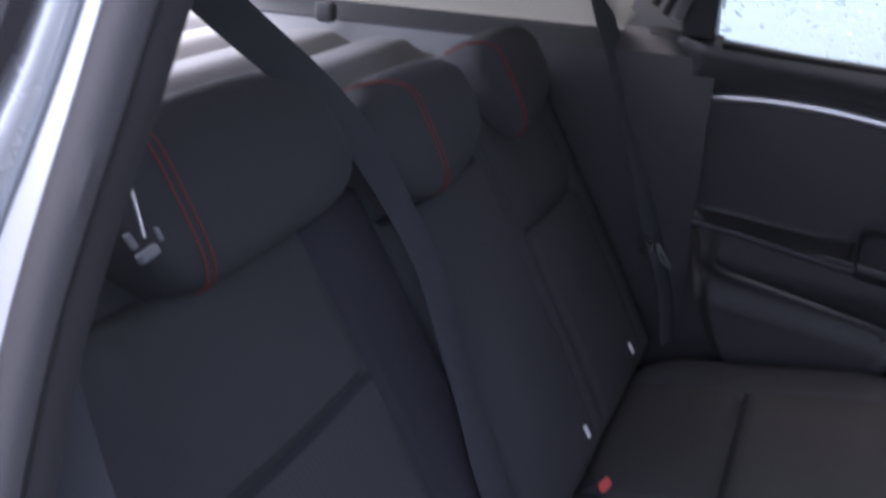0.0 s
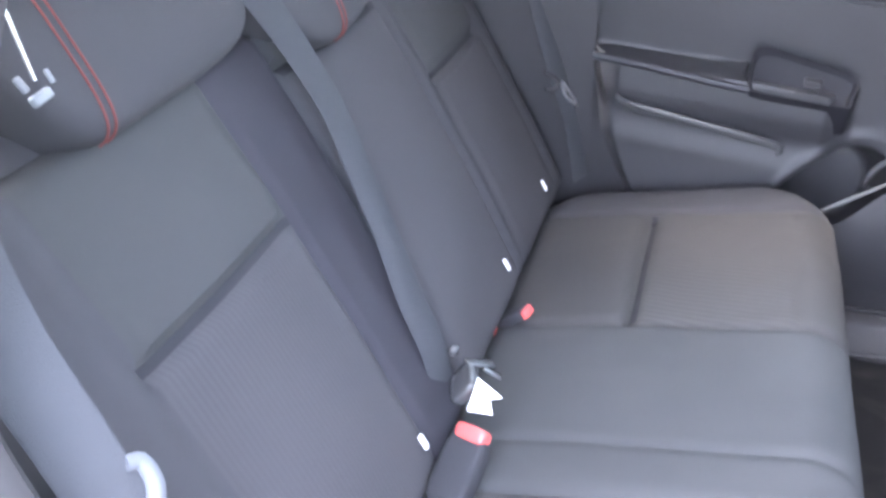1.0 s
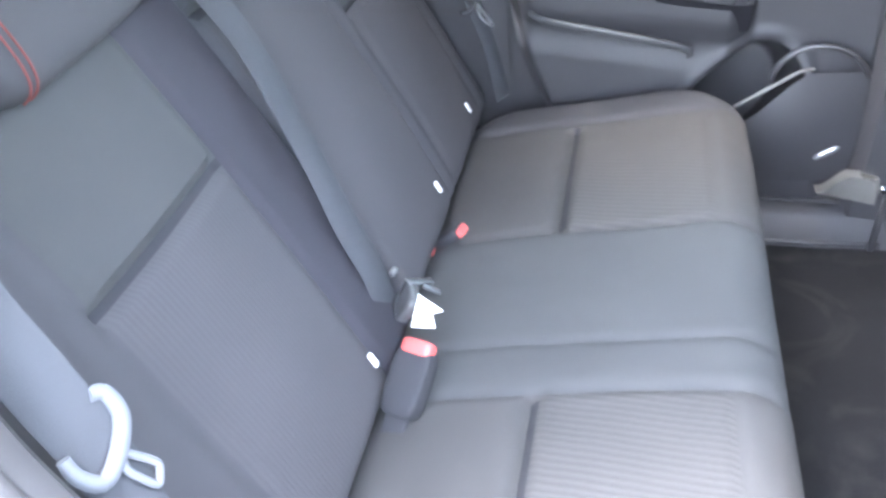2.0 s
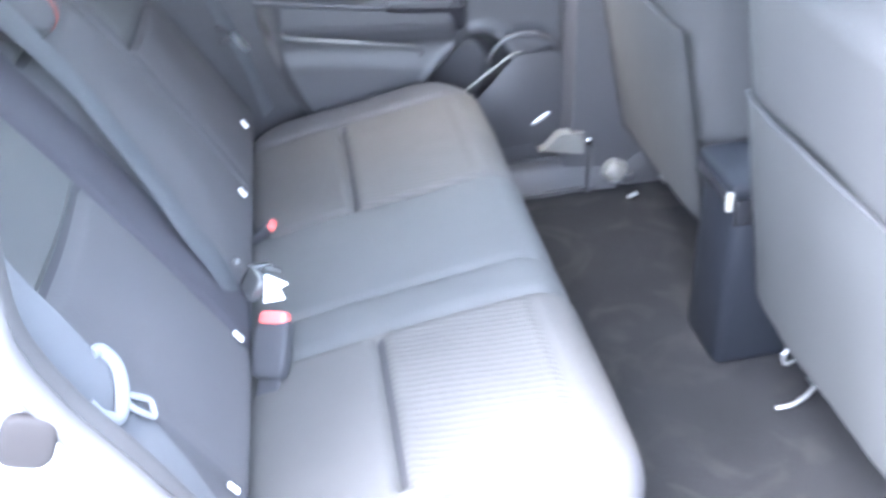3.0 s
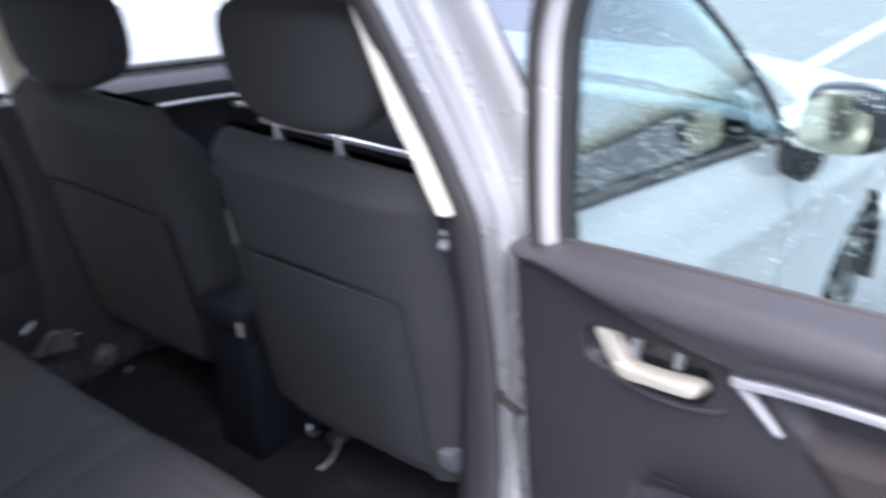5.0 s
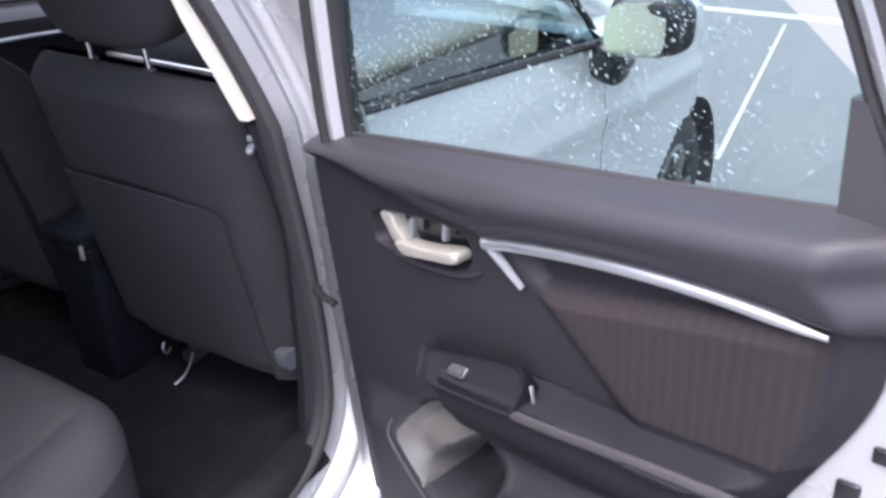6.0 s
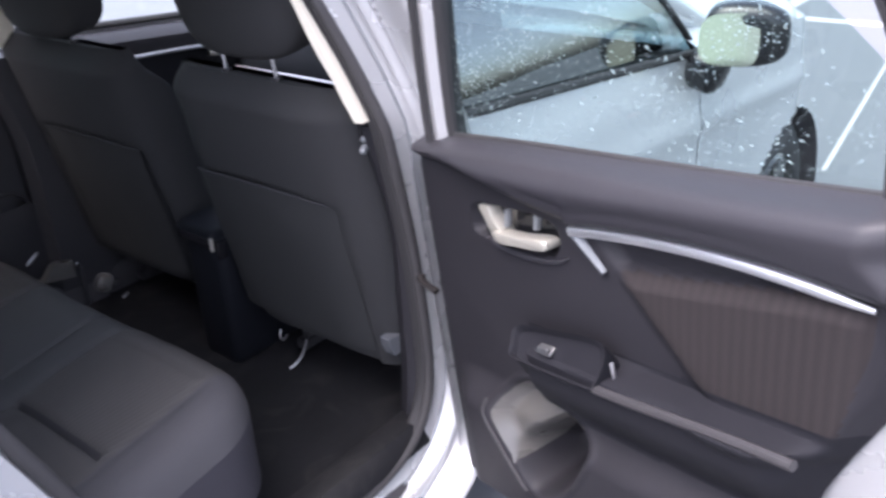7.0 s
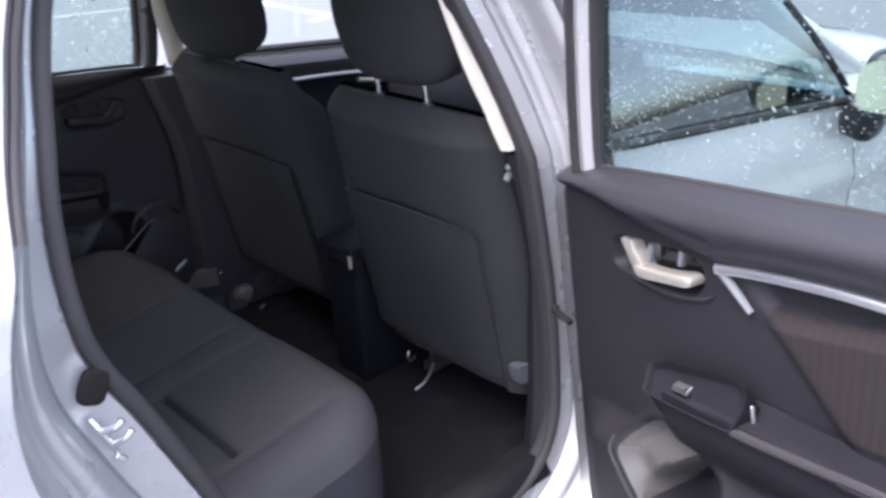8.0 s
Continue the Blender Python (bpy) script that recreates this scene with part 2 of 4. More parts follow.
def box(sx, sy, sz, bevel=0.005, at=(0, 0, 0), turn=(0, 0, 0), seg=3):
    bm = bmesh.new()
    bmesh.ops.create_cube(bm, size=1, matrix=Matrix.Diagonal((sx, sy, sz, 1)))
    if bevel:
        bmesh.ops.bevel(bm, geom=list(bm.edges), offset=min(bevel, 0.49 * min(sx, sy, sz)), segments=seg, affect="EDGES", profile=0.5)
    m = pose(*at, *turn)
    bm.verts.index_update()
    out = [m @ v.co for v in bm.verts], [tuple(v.index for v in f.verts) for f in bm.faces]
    bm.free()
    return out


def pill(rx, ry, rz, e1=0.35, e2=0.35, at=(0, 0, 0), turn=(0, 0, 0), n=28, bend=None):
    """A superellipsoid: a padded, rounded block."""
    sg = lambda c, e: math.copysign(abs(c) ** e, c)
    rows = []
    for i in range(n // 2 + 1):
        a = -math.pi / 2 + math.pi * i / (n // 2)
        rows.append([Vector((rx * sg(math.cos(a), e1) * sg(math.cos(b), e2), ry * sg(math.cos(a), e1) * sg(math.sin(b), e2), rz * sg(math.sin(a), e1)))
                     for b in [2 * math.pi * j / n for j in range(n)]])
    m = pose(*at, *turn)
    rows = [[m @ (bend(p) if bend else p) for p in r] for r in rows]
    return solid(rows)


def pad(w, l, thick, corner, edge, fn=None, step=0.011, crown=0.0, region=None, under=0.05, rim_cloth=0):
    """Upholstery seen from above in a plane: u 0..w, v 0..l, height n. Rounded corners and edges. fn(u, v): extra height
    (seams are negative). region(u, v): the index of the cloth. under: how far the sides go down."""
    nu, nv = max(8, int(w / step)), max(8, int(l / step))

    def inside(u, v):
        cu, cv = min(max(u, corner), w - corner), min(max(v, corner), l - corner)
        du, dv = u - cu, v - cv
        d = math.hypot(du, dv)
        if d > corner:
            u, v = cu + du * corner / d, cv + dv * corner / d
            return u, v, 0.0
        if du == 0 and dv == 0:
            return u, v, min(u, v, w - u, l - v)
        return u, v, corner - d if (du and dv) else min(u, v, w - u, l - v)

    rows = []
    for i in range(nu + 1):
        row = []
        for j in range(nv + 1):
            u, v, d = inside(w * i / nu, l * j / nv)
            s = min(1, d / edge)
            h = thick * (math.sqrt(max(0, 1 - (1 - s) ** 2)) - 1)
            h += crown * (1 - (2 * u / w - 1) ** 2) * (1 - (2 * v / l - 1) ** 2)
            row.append(Vector((u, v, h + (fn(u, v) if fn else 0))))
        rows.append(row)
    verts, faces = sheet(rows)
    k = nv + 1
    index = [region(w * (f[0] // k + 0.5) / nu, l * (f[0] % k + 0.5) / nv) if region else 0 for f in faces]
    rim = [i * k for i in range(nu + 1)] + [nu * k + j for j in range(1, k)] + [i * k + k - 1 for i in range(nu - 1, -1, -1)] + [j for j in range(k - 2, 0, -1)]
    low = []
    for i in rim:
        p = verts[i]
        low.append(len(verts))
        verts.append(Vector((p.x, p.y, -thick - under)))
    for i in range(len(rim)):
        j = (i + 1) % len(rim)
        faces.append((rim[i], low[i], low[j], rim[j]))
        index.append(rim_cloth)
    faces.append(tuple(low))
    index.append(rim_cloth)
    return verts, faces, index


def groove(d, depth=0.007, half=0.008):
    """The dip of a sewn seam at a distance d from its line."""
    return -depth * math.exp(-((d / half) ** 2))


def smooth(a, b, x):
    t = min(1, max(0, (x - a) / (b - a)))
    return t * t * (3 - 2 * t)


# ---- ground ----
ground = new("ground", shape("ground", [(-400, -400, 0), (400, -400, 0), (400, 400, 0), (-400, 400, 0)], [(0, 1, 2, 3)], ASPHALT))
tagged(ground, "wet grey asphalt of a parking lot", "ground", kind="structure")


def stripe(a, b, width=0.1):
    a, b = Vector((*a, 0)), Vector((*b, 0))
    t = (b - a).normalized()
    w = Vector((-t.y, t.x, 0)) * width / 2
    n = max(8, int((b - a).length / 0.25))
    rows = []
    for i in range(n + 1):
        p = a.lerp(b, i / n)
        k = 1 + 0.12 * noise.noise(p * 5)
        rows.append([p - w * k, p + w * k])
    top = [[q + Vector((0, 0, 0.004)) for q in r] for r in rows]
    ring = [[r[0], t2[0], t2[1], r[1]] for r, t2 in zip(rows, top)]
    ob = new("parking_line", shape("parking_line", *solid(ring), LINE_PAINT))
    return tagged(ob, "worn white painted parking bay line on asphalt", "line", "parking lines", "structure")


for a, b, w in (((6.45, -7.0), (6.45, 3.2), 0.12), ((6.5, 0.62), (11.5, 0.62), 0.12), ((6.5, -2.0), (11.5, -2.0), 0.12), ((6.5, 3.2), (11.5, 3.2), 0.12),
                ((3.6, -0.70), (6.2, -0.36), 0.022), ((5.62, 6.5), (6.15, 12.0), 0.1), ((5.3, 6.6), (11.0, 7.9), 0.1), ((1.6, 10.5), (5.8, 9.4), 0.1)):
    stripe(a, b, w)

# ---- the car's shell ----
car = thing("car", "silver hatchback with its rear door open, parked on asphalt", "car")


def lean(z):
    """How far the car's sides lean in above the belt line."""
    return 0.30 * max(0, z - 1.05)


# the door opening, seen from the side: x, z, width of the painted jamb
OPENING = [(0.04, 1.46, 0.08), (0.004, 1.38, 0.06), (-0.022, 1.29, 0.14), (-0.05, 1.18, 0.42), (-0.062, 1.06, 1.0), (-0.045, 0.98, 1.45), (-0.008, 0.90, 1.7), (0.025, 0.82, 1.75),
           (0.085, 0.67, 1.6), (0.14, 0.52, 1.4), (0.20, 0.40, 1.2), (0.30, 0.325, 1.0), (0.45, 0.30, 1.0), (0.66, 0.30, 1.0), (0.78, 0.335, 0.9),
           (0.838, 0.41, 0.75), (0.852, 0.52, 0.7), (0.836, 0.75, 0.7), (0.80, 0.97, 0.75), (0.76, 1.16, 0.8), (0.70, 1.34, 0.8), (0.665, 1.42, 0.8),
           (0.60, 1.49, 0.8), (0.34, 1.515, 0.8), (0.10, 1.50, 0.7)]
LOOP = spline(OPENING, 132, True)


def ring_rows(profile, loop=LOOP, side=-1, first=0, last=None):
    """Rows round the opening; profile(w): points of offset outward and distance from the car's middle plane."""
    n, rows = len(loop), []
    for i in range(n if last is None else last - first + 1):
        k = (first + i) % n
        p, t = loop[k], loop[(k + 1) % n] - loop[k - 1]
        nx, nz = t[1], -t[0]
        ln = math.hypot(nx, nz)
        nx, nz = nx / ln, nz / ln
        row = []
        for o, y in profile(p[2]):
            x, z = p[0] + nx * o, p[1] + nz * o
            row.append(Vector((x, side * (y - lean(z)), z)))
        rows.append(row)
    return rows


def seal_profile(r, o, y):
    return lambda w: [(o + r * math.cos(a), y + 0.9 * r * math.sin(a)) for a in [2 * math.pi * j / 10 for j in range(10)]]


def depth(w, y):
    """The jamb is shallow up the narrow rear pillar and deep lower down."""
    return 0.703 + (y - 0.703) * (0.25 + 0.75 * smooth(0.08, 0.62, w))


JAMB = lambda w: [(o, depth(w, y)) for o, y in ((0.02, 0.674), (0.022, 0.694), (0.03, 0.703), (0.034 + 0.032 * w, 0.709), (0.036 + 0.036 * w, 0.714), (0.038 + 0.039 * w, 0.731), (0.041 + 0.043 * w, 0.744), (0.044 + 0.048 * w, 0.749),
                  (0.046 + 0.053 * w, 0.747), (0.047 + 0.057 * w, 0.741), (0.049 + 0.061 * w, 0.744), (0.051 + 0.065 * w, 0.768), (0.053 + 0.068 * w, 0.796), (0.057 + 0.071 * w, 0.813), (0.062 + 0.073 * w, 0.820))]
part("door_seal", sheet(ring_rows(seal_profile(0.0125, 0.013, 0.703)), True, True), SEAL, car, "black rubber door seal")
part("seal_lip", sheet(ring_rows(lambda w: [(0.014, 0.69), (0.007, 0.697), (0.002, 0.69), (0.002, 0.676), (0.010, 0.668)]), True), RUBBER, car)
part("door_jamb", sheet(ring_rows(JAMB), True), JAMB_PAINT, car, "painted silver door jamb")
part("jamb_sealer", sheet(ring_rows(lambda w: [(0.035 + 0.034 * w + 0.003 * math.cos(a), depth(w, 0.7115) + 0.003 * math.sin(a)) for a in [2 * math.pi * j / 8 for j in range(8)]]), True, True), GREY_PLASTIC, car, "grey sealer bead")
REAR = dict(first=-2, last=58)
part("quarter_panel", sheet(ring_rows(lambda w: [(o, depth(w, y)) for o, y in ((0.061 + 0.073 * w, 0.819), (0.09 + 0.08 * w, 0.828), (0.14 + 0.08 * w, 0.838), (0.24 + 0.08 * w, 0.845))] + [(0.45, 0.842 - 0.05 * smooth(0.6, 0.1, w)), (0.8, 0.80)], **REAR)), PAINT, car, "silver rear quarter panel")
for name, mat, o, wide, lift in (("pillar_strip", SEAL, 0.042, 0.012, 0.005), ("gutter_seal", RUBBER, 0.0545, 0.009, 0.004)):
    edge = lambda w: [(o + 0.073 * w + f * wide, depth(w, 0.812) + k) for f, k in ((0, -0.012), (0, 0.4 * lift), (0.3, lift), (0.7, lift), (1, 0.4 * lift), (1, -0.012))]
    part(name, solid(ring_rows(edge, first=-2, last=16)), mat, car, "rubber strip ending at the belt line")

# striker, latch cover and bumper on the rear jamb
part("jamb_plug", pill(0.021, 0.007, 0.026, 0.6, 0.5, (-0.078, -0.712, 0.958), (0, 24, 6)), PLUG, car, "oval black rubber plug")
part("striker", join(tube(spline([(-0.092, -0.712, 0.914), (-0.084, -0.722, 0.894), (-0.074, -0.722, 0.868), (-0.067, -0.712, 0.850)], 14), 0.0045),
                     tube(spline([(-0.084, -0.720, 0.894), (-0.072, -0.738, 0.902), (-0.060, -0.741, 0.911)], 8), 0.0055),
                     tube(spline([(-0.073, -0.720, 0.868), (-0.062, -0.738, 0.880), (-0.050, -0.741, 0.890)], 8), 0.0055),
                     box(0.010, 0.006, 0.018, 0.002, (-0.064, -0.714, 0.838), (0, -40, 0))), CHROME, car, "bright steel door striker loop")

# B-pillar inside
def pillar(side, name="pillar_trim"):
    rows = []
    back = 0.085 if side > 0 else 0.0
    for z in np.linspace(0.33, 1.05, 16):
        x = 0.845 - 0.02 * smooth(0.5, 0.3, z) - 0.10 * smooth(0.75, 1.25, z)
        y = 0.685 - lean(z)
        x += 0.034 * (side < 0)
        rows.append([Vector((x - 0.012 - back, side * (y + 0.005), z)), Vector((x - 0.03 - back, side * (y - 0.03), z)), Vector((x - 0.01 - back, side * (y - 0.065), z)),
                     Vector((x + 0.06, side * (y - 0.075), z)), Vector((x + 0.13, side * (y - 0.06), z)), Vector((x + 0.15, side * y, z))])
    # far trim gets the paler copy of the plastic, light put into its colour
    part(name, solid(rows), DOOR_PLASTIC if side < 0 else PLASTIC, car, "black lower pillar trim")
    rows, wide = [], 0.10 if side < 0 else 0.035
    for z in np.linspace(1.065, 1.44, 10):
        x = 0.845 - 0.10 * smooth(0.75, 1.25, z) - 0.16 * max(0, z - 1.15) - 0.004
        y = 0.682 - lean(z)
        rows.append([Vector((x - 0.005, side * y, z)), Vector((x - 0.010, side * (y - 0.016), z)), Vector((x + 0.006, side * (y - 0.034), z)),
                     Vector((x + wide, side * (y - 0.034 - 0.16 * wide), z)), Vector((x + wide + 0.02, side * y, z))])
    part("upper_pillar_trim", solid(rows), BEIGE, car, "beige upper pillar trim")


pillar(-1)
pillar(1)
part("belt_anchor", join(pill(0.0065, 0.0065, 0.0065, 0.9, 0.9, (0.795, -0.648, 1.021)), pill(0.012, 0.007, 0.0065, 0.7, 0.7, (0.791, -0.650, 1.003), (0, -25, 20))), GREY_PLASTIC, car, "pale belt guide on the pillar")

# roof and headliner
def roof_rows(z0, drop, half):
    rows = []
    for x in np.linspace(-0.86, 1.35, 26):
        f = 1 - ((x - 0.2) / 1.9) ** 2 * 0.22
        rows.append([Vector((x, y, z0 * f + (1 - f) * z0 * 0.55 - drop * abs(y / half) ** 3)) for y in np.linspace(-half, half, 21)])
    return rows


part("roof", sheet(roof_rows(1.60, 0.06, 0.60)), PAINT, car, "silver roof panel")
part("headliner", sheet(roof_rows(1.555, 0.05, 0.575)), HEADLINER, car, "pale beige headliner")

# floor, sills and underbody
part("floor_carpet", sheet([[Vector((x, y, 0.275 + 0.004 * noise.noise(Vector((x * 9, y * 9, 0))))) for y in np.linspace(-0.68, 0.68, 60)] for x in np.linspace(-0.1, 2.1, 90)]), CARPET, car, "worn black floor carpet")
part("seat_pan", box(0.60, 1.34, 0.16, 0.03, (-0.16, 0, 0.42)), CARPET, car)
part("underbody", box(2.9, 1.45, 0.10, 0.03, (0.7, 0, 0.205)), PLASTIC, car)
for s in (-1, 1):
    part("sill_trim", sheet([[Vector((x, s * 0.60, 0.268)), Vector((x, s * 0.615, 0.335)), Vector((x, s * 0.632, 0.352)), Vector((x, s * 0.69, 0.358)), Vector((x, s * 0.702, 0.345)), Vector((x, s * 0.71, 0.30))] for x in np.linspace(0.14, 0.86, 16)]), PLASTIC if s > 0 else CARPET, car, "black scuffed sill plate")
    if s > 0:
        part("sill_rib", tube([(x, 0.648, 0.357) for x in np.linspace(0.2, 0.80, 8)], 0.005), GLOSS_GREY, car)
        part("sill_edge", tube([(x, 0.604, 0.284 + 0.002 * math.sin(9 * x)) for x in np.linspace(0.2, 0.80, 12)], 0.006), GLOSS_GREY, car)
    part("side_trim", sheet([[Vector((x, s * y, z)) for y, z in ((0.70, 0.30), (0.685, 0.5), (0.655, 0.72), (0.645, 1.0), (0.655, 1.10), (0.70 if s > 0 else 0.66, 1.135))] for x in np.linspace(-1.05, 0.062 if s > 0 else -0.10, 20)]), PLASTIC, car, "black plastic side trim beside the rear seat")
    part("rear_pillar_trim", sheet([[Vector((x + (0.10 if s > 0 else 0.05) * t, s * (0.69 - 0.13 * t), 1.13 + 0.29 * t)) for t in np.linspace(0, 1, 8)] for x in np.linspace(-0.95, -0.11 if s > 0 else -0.22, 16)]), BEIGE, car, "beige rear pillar trim")
    part("rear_body_side", sheet([[Vector((x, s * y, z)) for y, z in ((0.70, 0.22), (0.80, 0.30), (0.83, 0.6), (0.83, 0.9), (0.80, 1.1), (0.66, 1.42))] for x in np.linspace(-1.15, -0.42 if s < 0 else 0.04, 12)]), PAINT, car)
    part("front_sill", box(0.995 + 0.065 * s, 0.13, 0.17, 0.03, (1.4175 - 0.0325 * s, s * 0.675, 0.285)), PLASTIC, car, "black sill under the front door")
# tailgate behind the shelf
part("tailgate", sheet([[Vector((x, y, z)) for y in np.linspace(-0.72, 0.72, 12)] for x, z in ((-1.12, 0.3), (-1.17, 0.6), (-1.16, 1.0), (-1.12, 1.12))]), PAINT, car)
part("tailgate_glass", sheet([[Vector((x, y, z)) for y in np.linspace(-0.62, 0.62, 8)] for x, z in ((-1.12, 1.12), (-0.98, 1.30), (-0.86, 1.40))]), CLEAR_GLASS, car).visible_shadow = False
part("tailgate_trim", box(0.03, 1.3, 0.06, 0.01, (-1.09, 0, 1.11)), BEIGE, car)

# parcel shelf with its pressed ribs
shelf = thing("parcel_shelf", "dark grey moulded parcel shelf with raised ribs behind the rear seat", "shelf")
rows = []
for x in np.linspace(-1.05, -0.335, 66):
    row = []
    for y in np.linspace(-0.64, 0.64, 60):
        k = ((x + 1.0) / 0.145) % 1.0
        inner = smooth(0.60, 0.52, abs(y)) * smooth(-0.36, -0.40, x)
        row.append(Vector((x, y, 1.068 + 0.034 * inner * smooth(0.08, 0.36, k) * smooth(0.98, 0.70, k) + 0.03 * smooth(0.60, 0.64, abs(y)))))
    rows.append(row)
part("board", sheet(rows), material("shelf_carpet", (0.155, 0.157, 0.162), 0.75, grain=0.6, scale=500, vary=0.15), shelf)
part("board_edge", box(0.025, 1.26, 0.03, 0.01, (-0.335, 0, 1.062)), PLASTIC, shelf)
part("front_flap", box(0.10, 1.28, 0.07, 0.02, (-0.305, 0, 1.018), (0, -28, 0)), PLASTIC, shelf, "black flap behind the seat back")
part("hook", pill(0.02, 0.012, 0.02, 0.5, 0.5, (-0.66, 0.60, 1.12)), PLASTIC, shelf)

# front end of the car
def flank(x):
    return 0.83 + 0.06 * (x - 0.87)


def side_y(x, z):
    y = flank(x) - 0.05 * smooth(0.45, 0.15, z) - 0.03 * smooth(0.8, 1.05, z) ** 2
    y += 0.012 * math.exp(-(((z - 0.83 + 0.05 * (x - 1)) / 0.03) ** 2))
    return y - 0.42 * max(0, (x - 2.35) / 0.55) ** 2.2


WHEEL_X = 2.46
rows, z_top = [], lambda x: 1.0 - 0.08 * (x - 1.7) - 0.15 * max(0, x - 2.3) ** 2
for x in np.linspace(1.79, 2.9, 56):
    rows.append([Vector((x, -side_y(x, z), z)) for z in [0.22 + (z_top(x) - 0.22) * j / 40 for j in range(41)]]
                + [Vector((x, -side_y(x, z_top(x)) + d, z_top(x) + h)) for d, h in ((0.02, 0.012), (0.06, 0.026), (0.14, 0.042), (0.35, 0.062), (0.97, 0.075))])
verts, faces = sheet(rows)
keep = []
for f in faces:
    c = sum((Vector(verts[i]) for i in f), Vector()) / 4
    if math.hypot(c.x - WHEEL_X, c.z - 0.30) > 0.335 or c.y > -0.5:
        keep.append(f)
part("front_fender", (verts, keep), PAINT, car, "silver front fender and bonnet")
part("front_fender", ([(v[0], -v[1], v[2]) for v in verts], [f[::-1] for f in keep]), PAINT, car, "silver front fender and bonnet")
part("front_bumper", pill(0.14, 0.56, 0.26, 0.5, 0.4, (2.86, 0, 0.46)), PAINT, car, "silver front bumper")
part("rear_bumper", pill(0.10, 0.72, 0.16, 0.5, 0.4, (-1.16, 0, 0.42)), PAINT, car, "silver rear bumper")
part("arch_liner", sheet([[Vector((WHEEL_X + 0.34 * math.cos(a), y, 0.30 + 0.34 * math.sin(a))) for a in np.linspace(-0.2, math.pi + 0.2, 24)] for y in (-0.90, -0.60)]), PLASTIC, car)


def wheel_at(x, side):
    y = side * 0.80
    tyre = part("wheel", tube([(x + 0.225 * math.cos(a), y, 0.30 + 0.225 * math.sin(a)) for a in np.linspace(0, 2 * math.pi, 41)[:-1]], 0.075, 14, True, 1.25, (0, 1, 0)), TYRE, car, "black tyre on a dark rim")
    rim = [solid([[Vector((x + r * math.cos(a), side * k, 0.30 + r * math.sin(a))) for a in np.linspace(0, 2 * math.pi, 33)[:-1]] for r, k in ((0.19, 0.78), (0.19, 0.86), (0.17, 0.875), (0.16, 0.84))])]
    for i in range(5):
        a = i * 2 * math.pi / 5
        rim.append(box(0.15, 0.03, 0.05, 0.008, (x + 0.09 * math.cos(a), side * 0.865, 0.30 + 0.09 * math.sin(a)), (0, -math.degrees(a), 0)))
    part("rim", join(*rim), GLOSS_GREY, tyre, "dark grey rim")


for x, side in ((WHEEL_X, -1), (WHEEL_X, 1), (-0.36, -1), (-0.36, 1)):
    wheel_at(x, side)
# windscreen and its pillars
for s in (-1, 1):
    part("windscreen_pillar", tube(spline([(2.02, s * 0.80, 0.97), (1.75, s * 0.75, 1.13), (1.45, s * 0.66, 1.31), (1.2, s * 0.58, 1.42)], 16), 0.035, 10, flat=0.8), PAINT, car)
part("windscreen", sheet([[Vector((x, y * w, z)) for y in np.linspace(-1, 1, 9)] for x, w, z in ((2.02, 0.78, 0.97), (1.75, 0.73, 1.13), (1.45, 0.64, 1.31), (1.22, 0.56, 1.43))]), CLEAR_GLASS, car).visible_shadow = False
dash = thing("dashboard", "black moulded dashboard under the windscreen", "dashboard")
rows = []
for y in np.linspace(-0.70, 0.70, 40):
    hood = 0.05 * math.exp(-(((y + 0.37) / 0.2) ** 2))
    rows.append([Vector((x, y, z + hood * k)) for x, z, k in ((2.0, 0.93, 0), (1.8, 0.95, 0.3), (1.62, 0.95, 1), (1.55, 0.90, 1), (1.52, 0.80, 0), (1.56, 0.62, 0), (1.7, 0.45, 0))])
part("moulding", sheet(rows), DASH, dash)
part("trim_strip", box(0.012, 0.9, 0.018, 0.004, (1.515, 0.2, 0.83)), SATIN_SILVER, dash, "satin silver strip")

# ---- rear doors: s runs back from the hinge, n into the cabin, v up ----
def open_door(s, n, v):
    r = (s - 0.355) * 1.2 + 0.404
    z = v + 0.19 * (r - 0.5)
    return Vector((0.79 - 0.27 * r - 0.963 * n - 0.12 * (z - 0.95), -0.80 - 0.963 * r + 0.27 * n, z))


def shut_door(s, n, v):
    z = v - 0.02 + 0.10 * (s - 0.45)
    return Vector((0.775 - s, 0.715 - n - lean(z) - 0.06 * max(0, z - 0.8), z))


def trim_line(s):
    """Height of the silver strip along the door."""
    k = (s - 0.355) / 0.375
    return 1.037 + 0.012 * math.sin(math.pi * min(1, max(0, k)) * 0.8) - 0.022 * max(0, k) ** 2.6


TOP = 1.157


def fall(s):
    """How far the top of the door drops towards the rear."""
    return 0.018 * smooth(0.12, 0.75, s)


def pad_line(s):
    """The lower edge of the soft pad: it sweeps down from the hinge to the silver strip."""
    return 1.116 - 0.072 * smooth(0.03, 0.40, s) if s < 0.366 else trim_line(s) + 0.004 * smooth(0.366, 0.42, s)


def cloth_top(s):
    return 0.985 + 0.030 * smooth(0.43, 0.74, s) - 0.5 * max(0, s - 0.725)


def cloth_left(v):
    return 0.434 + 0.80 * (0.987 - v)


POCKET = (0.287, 0.588)


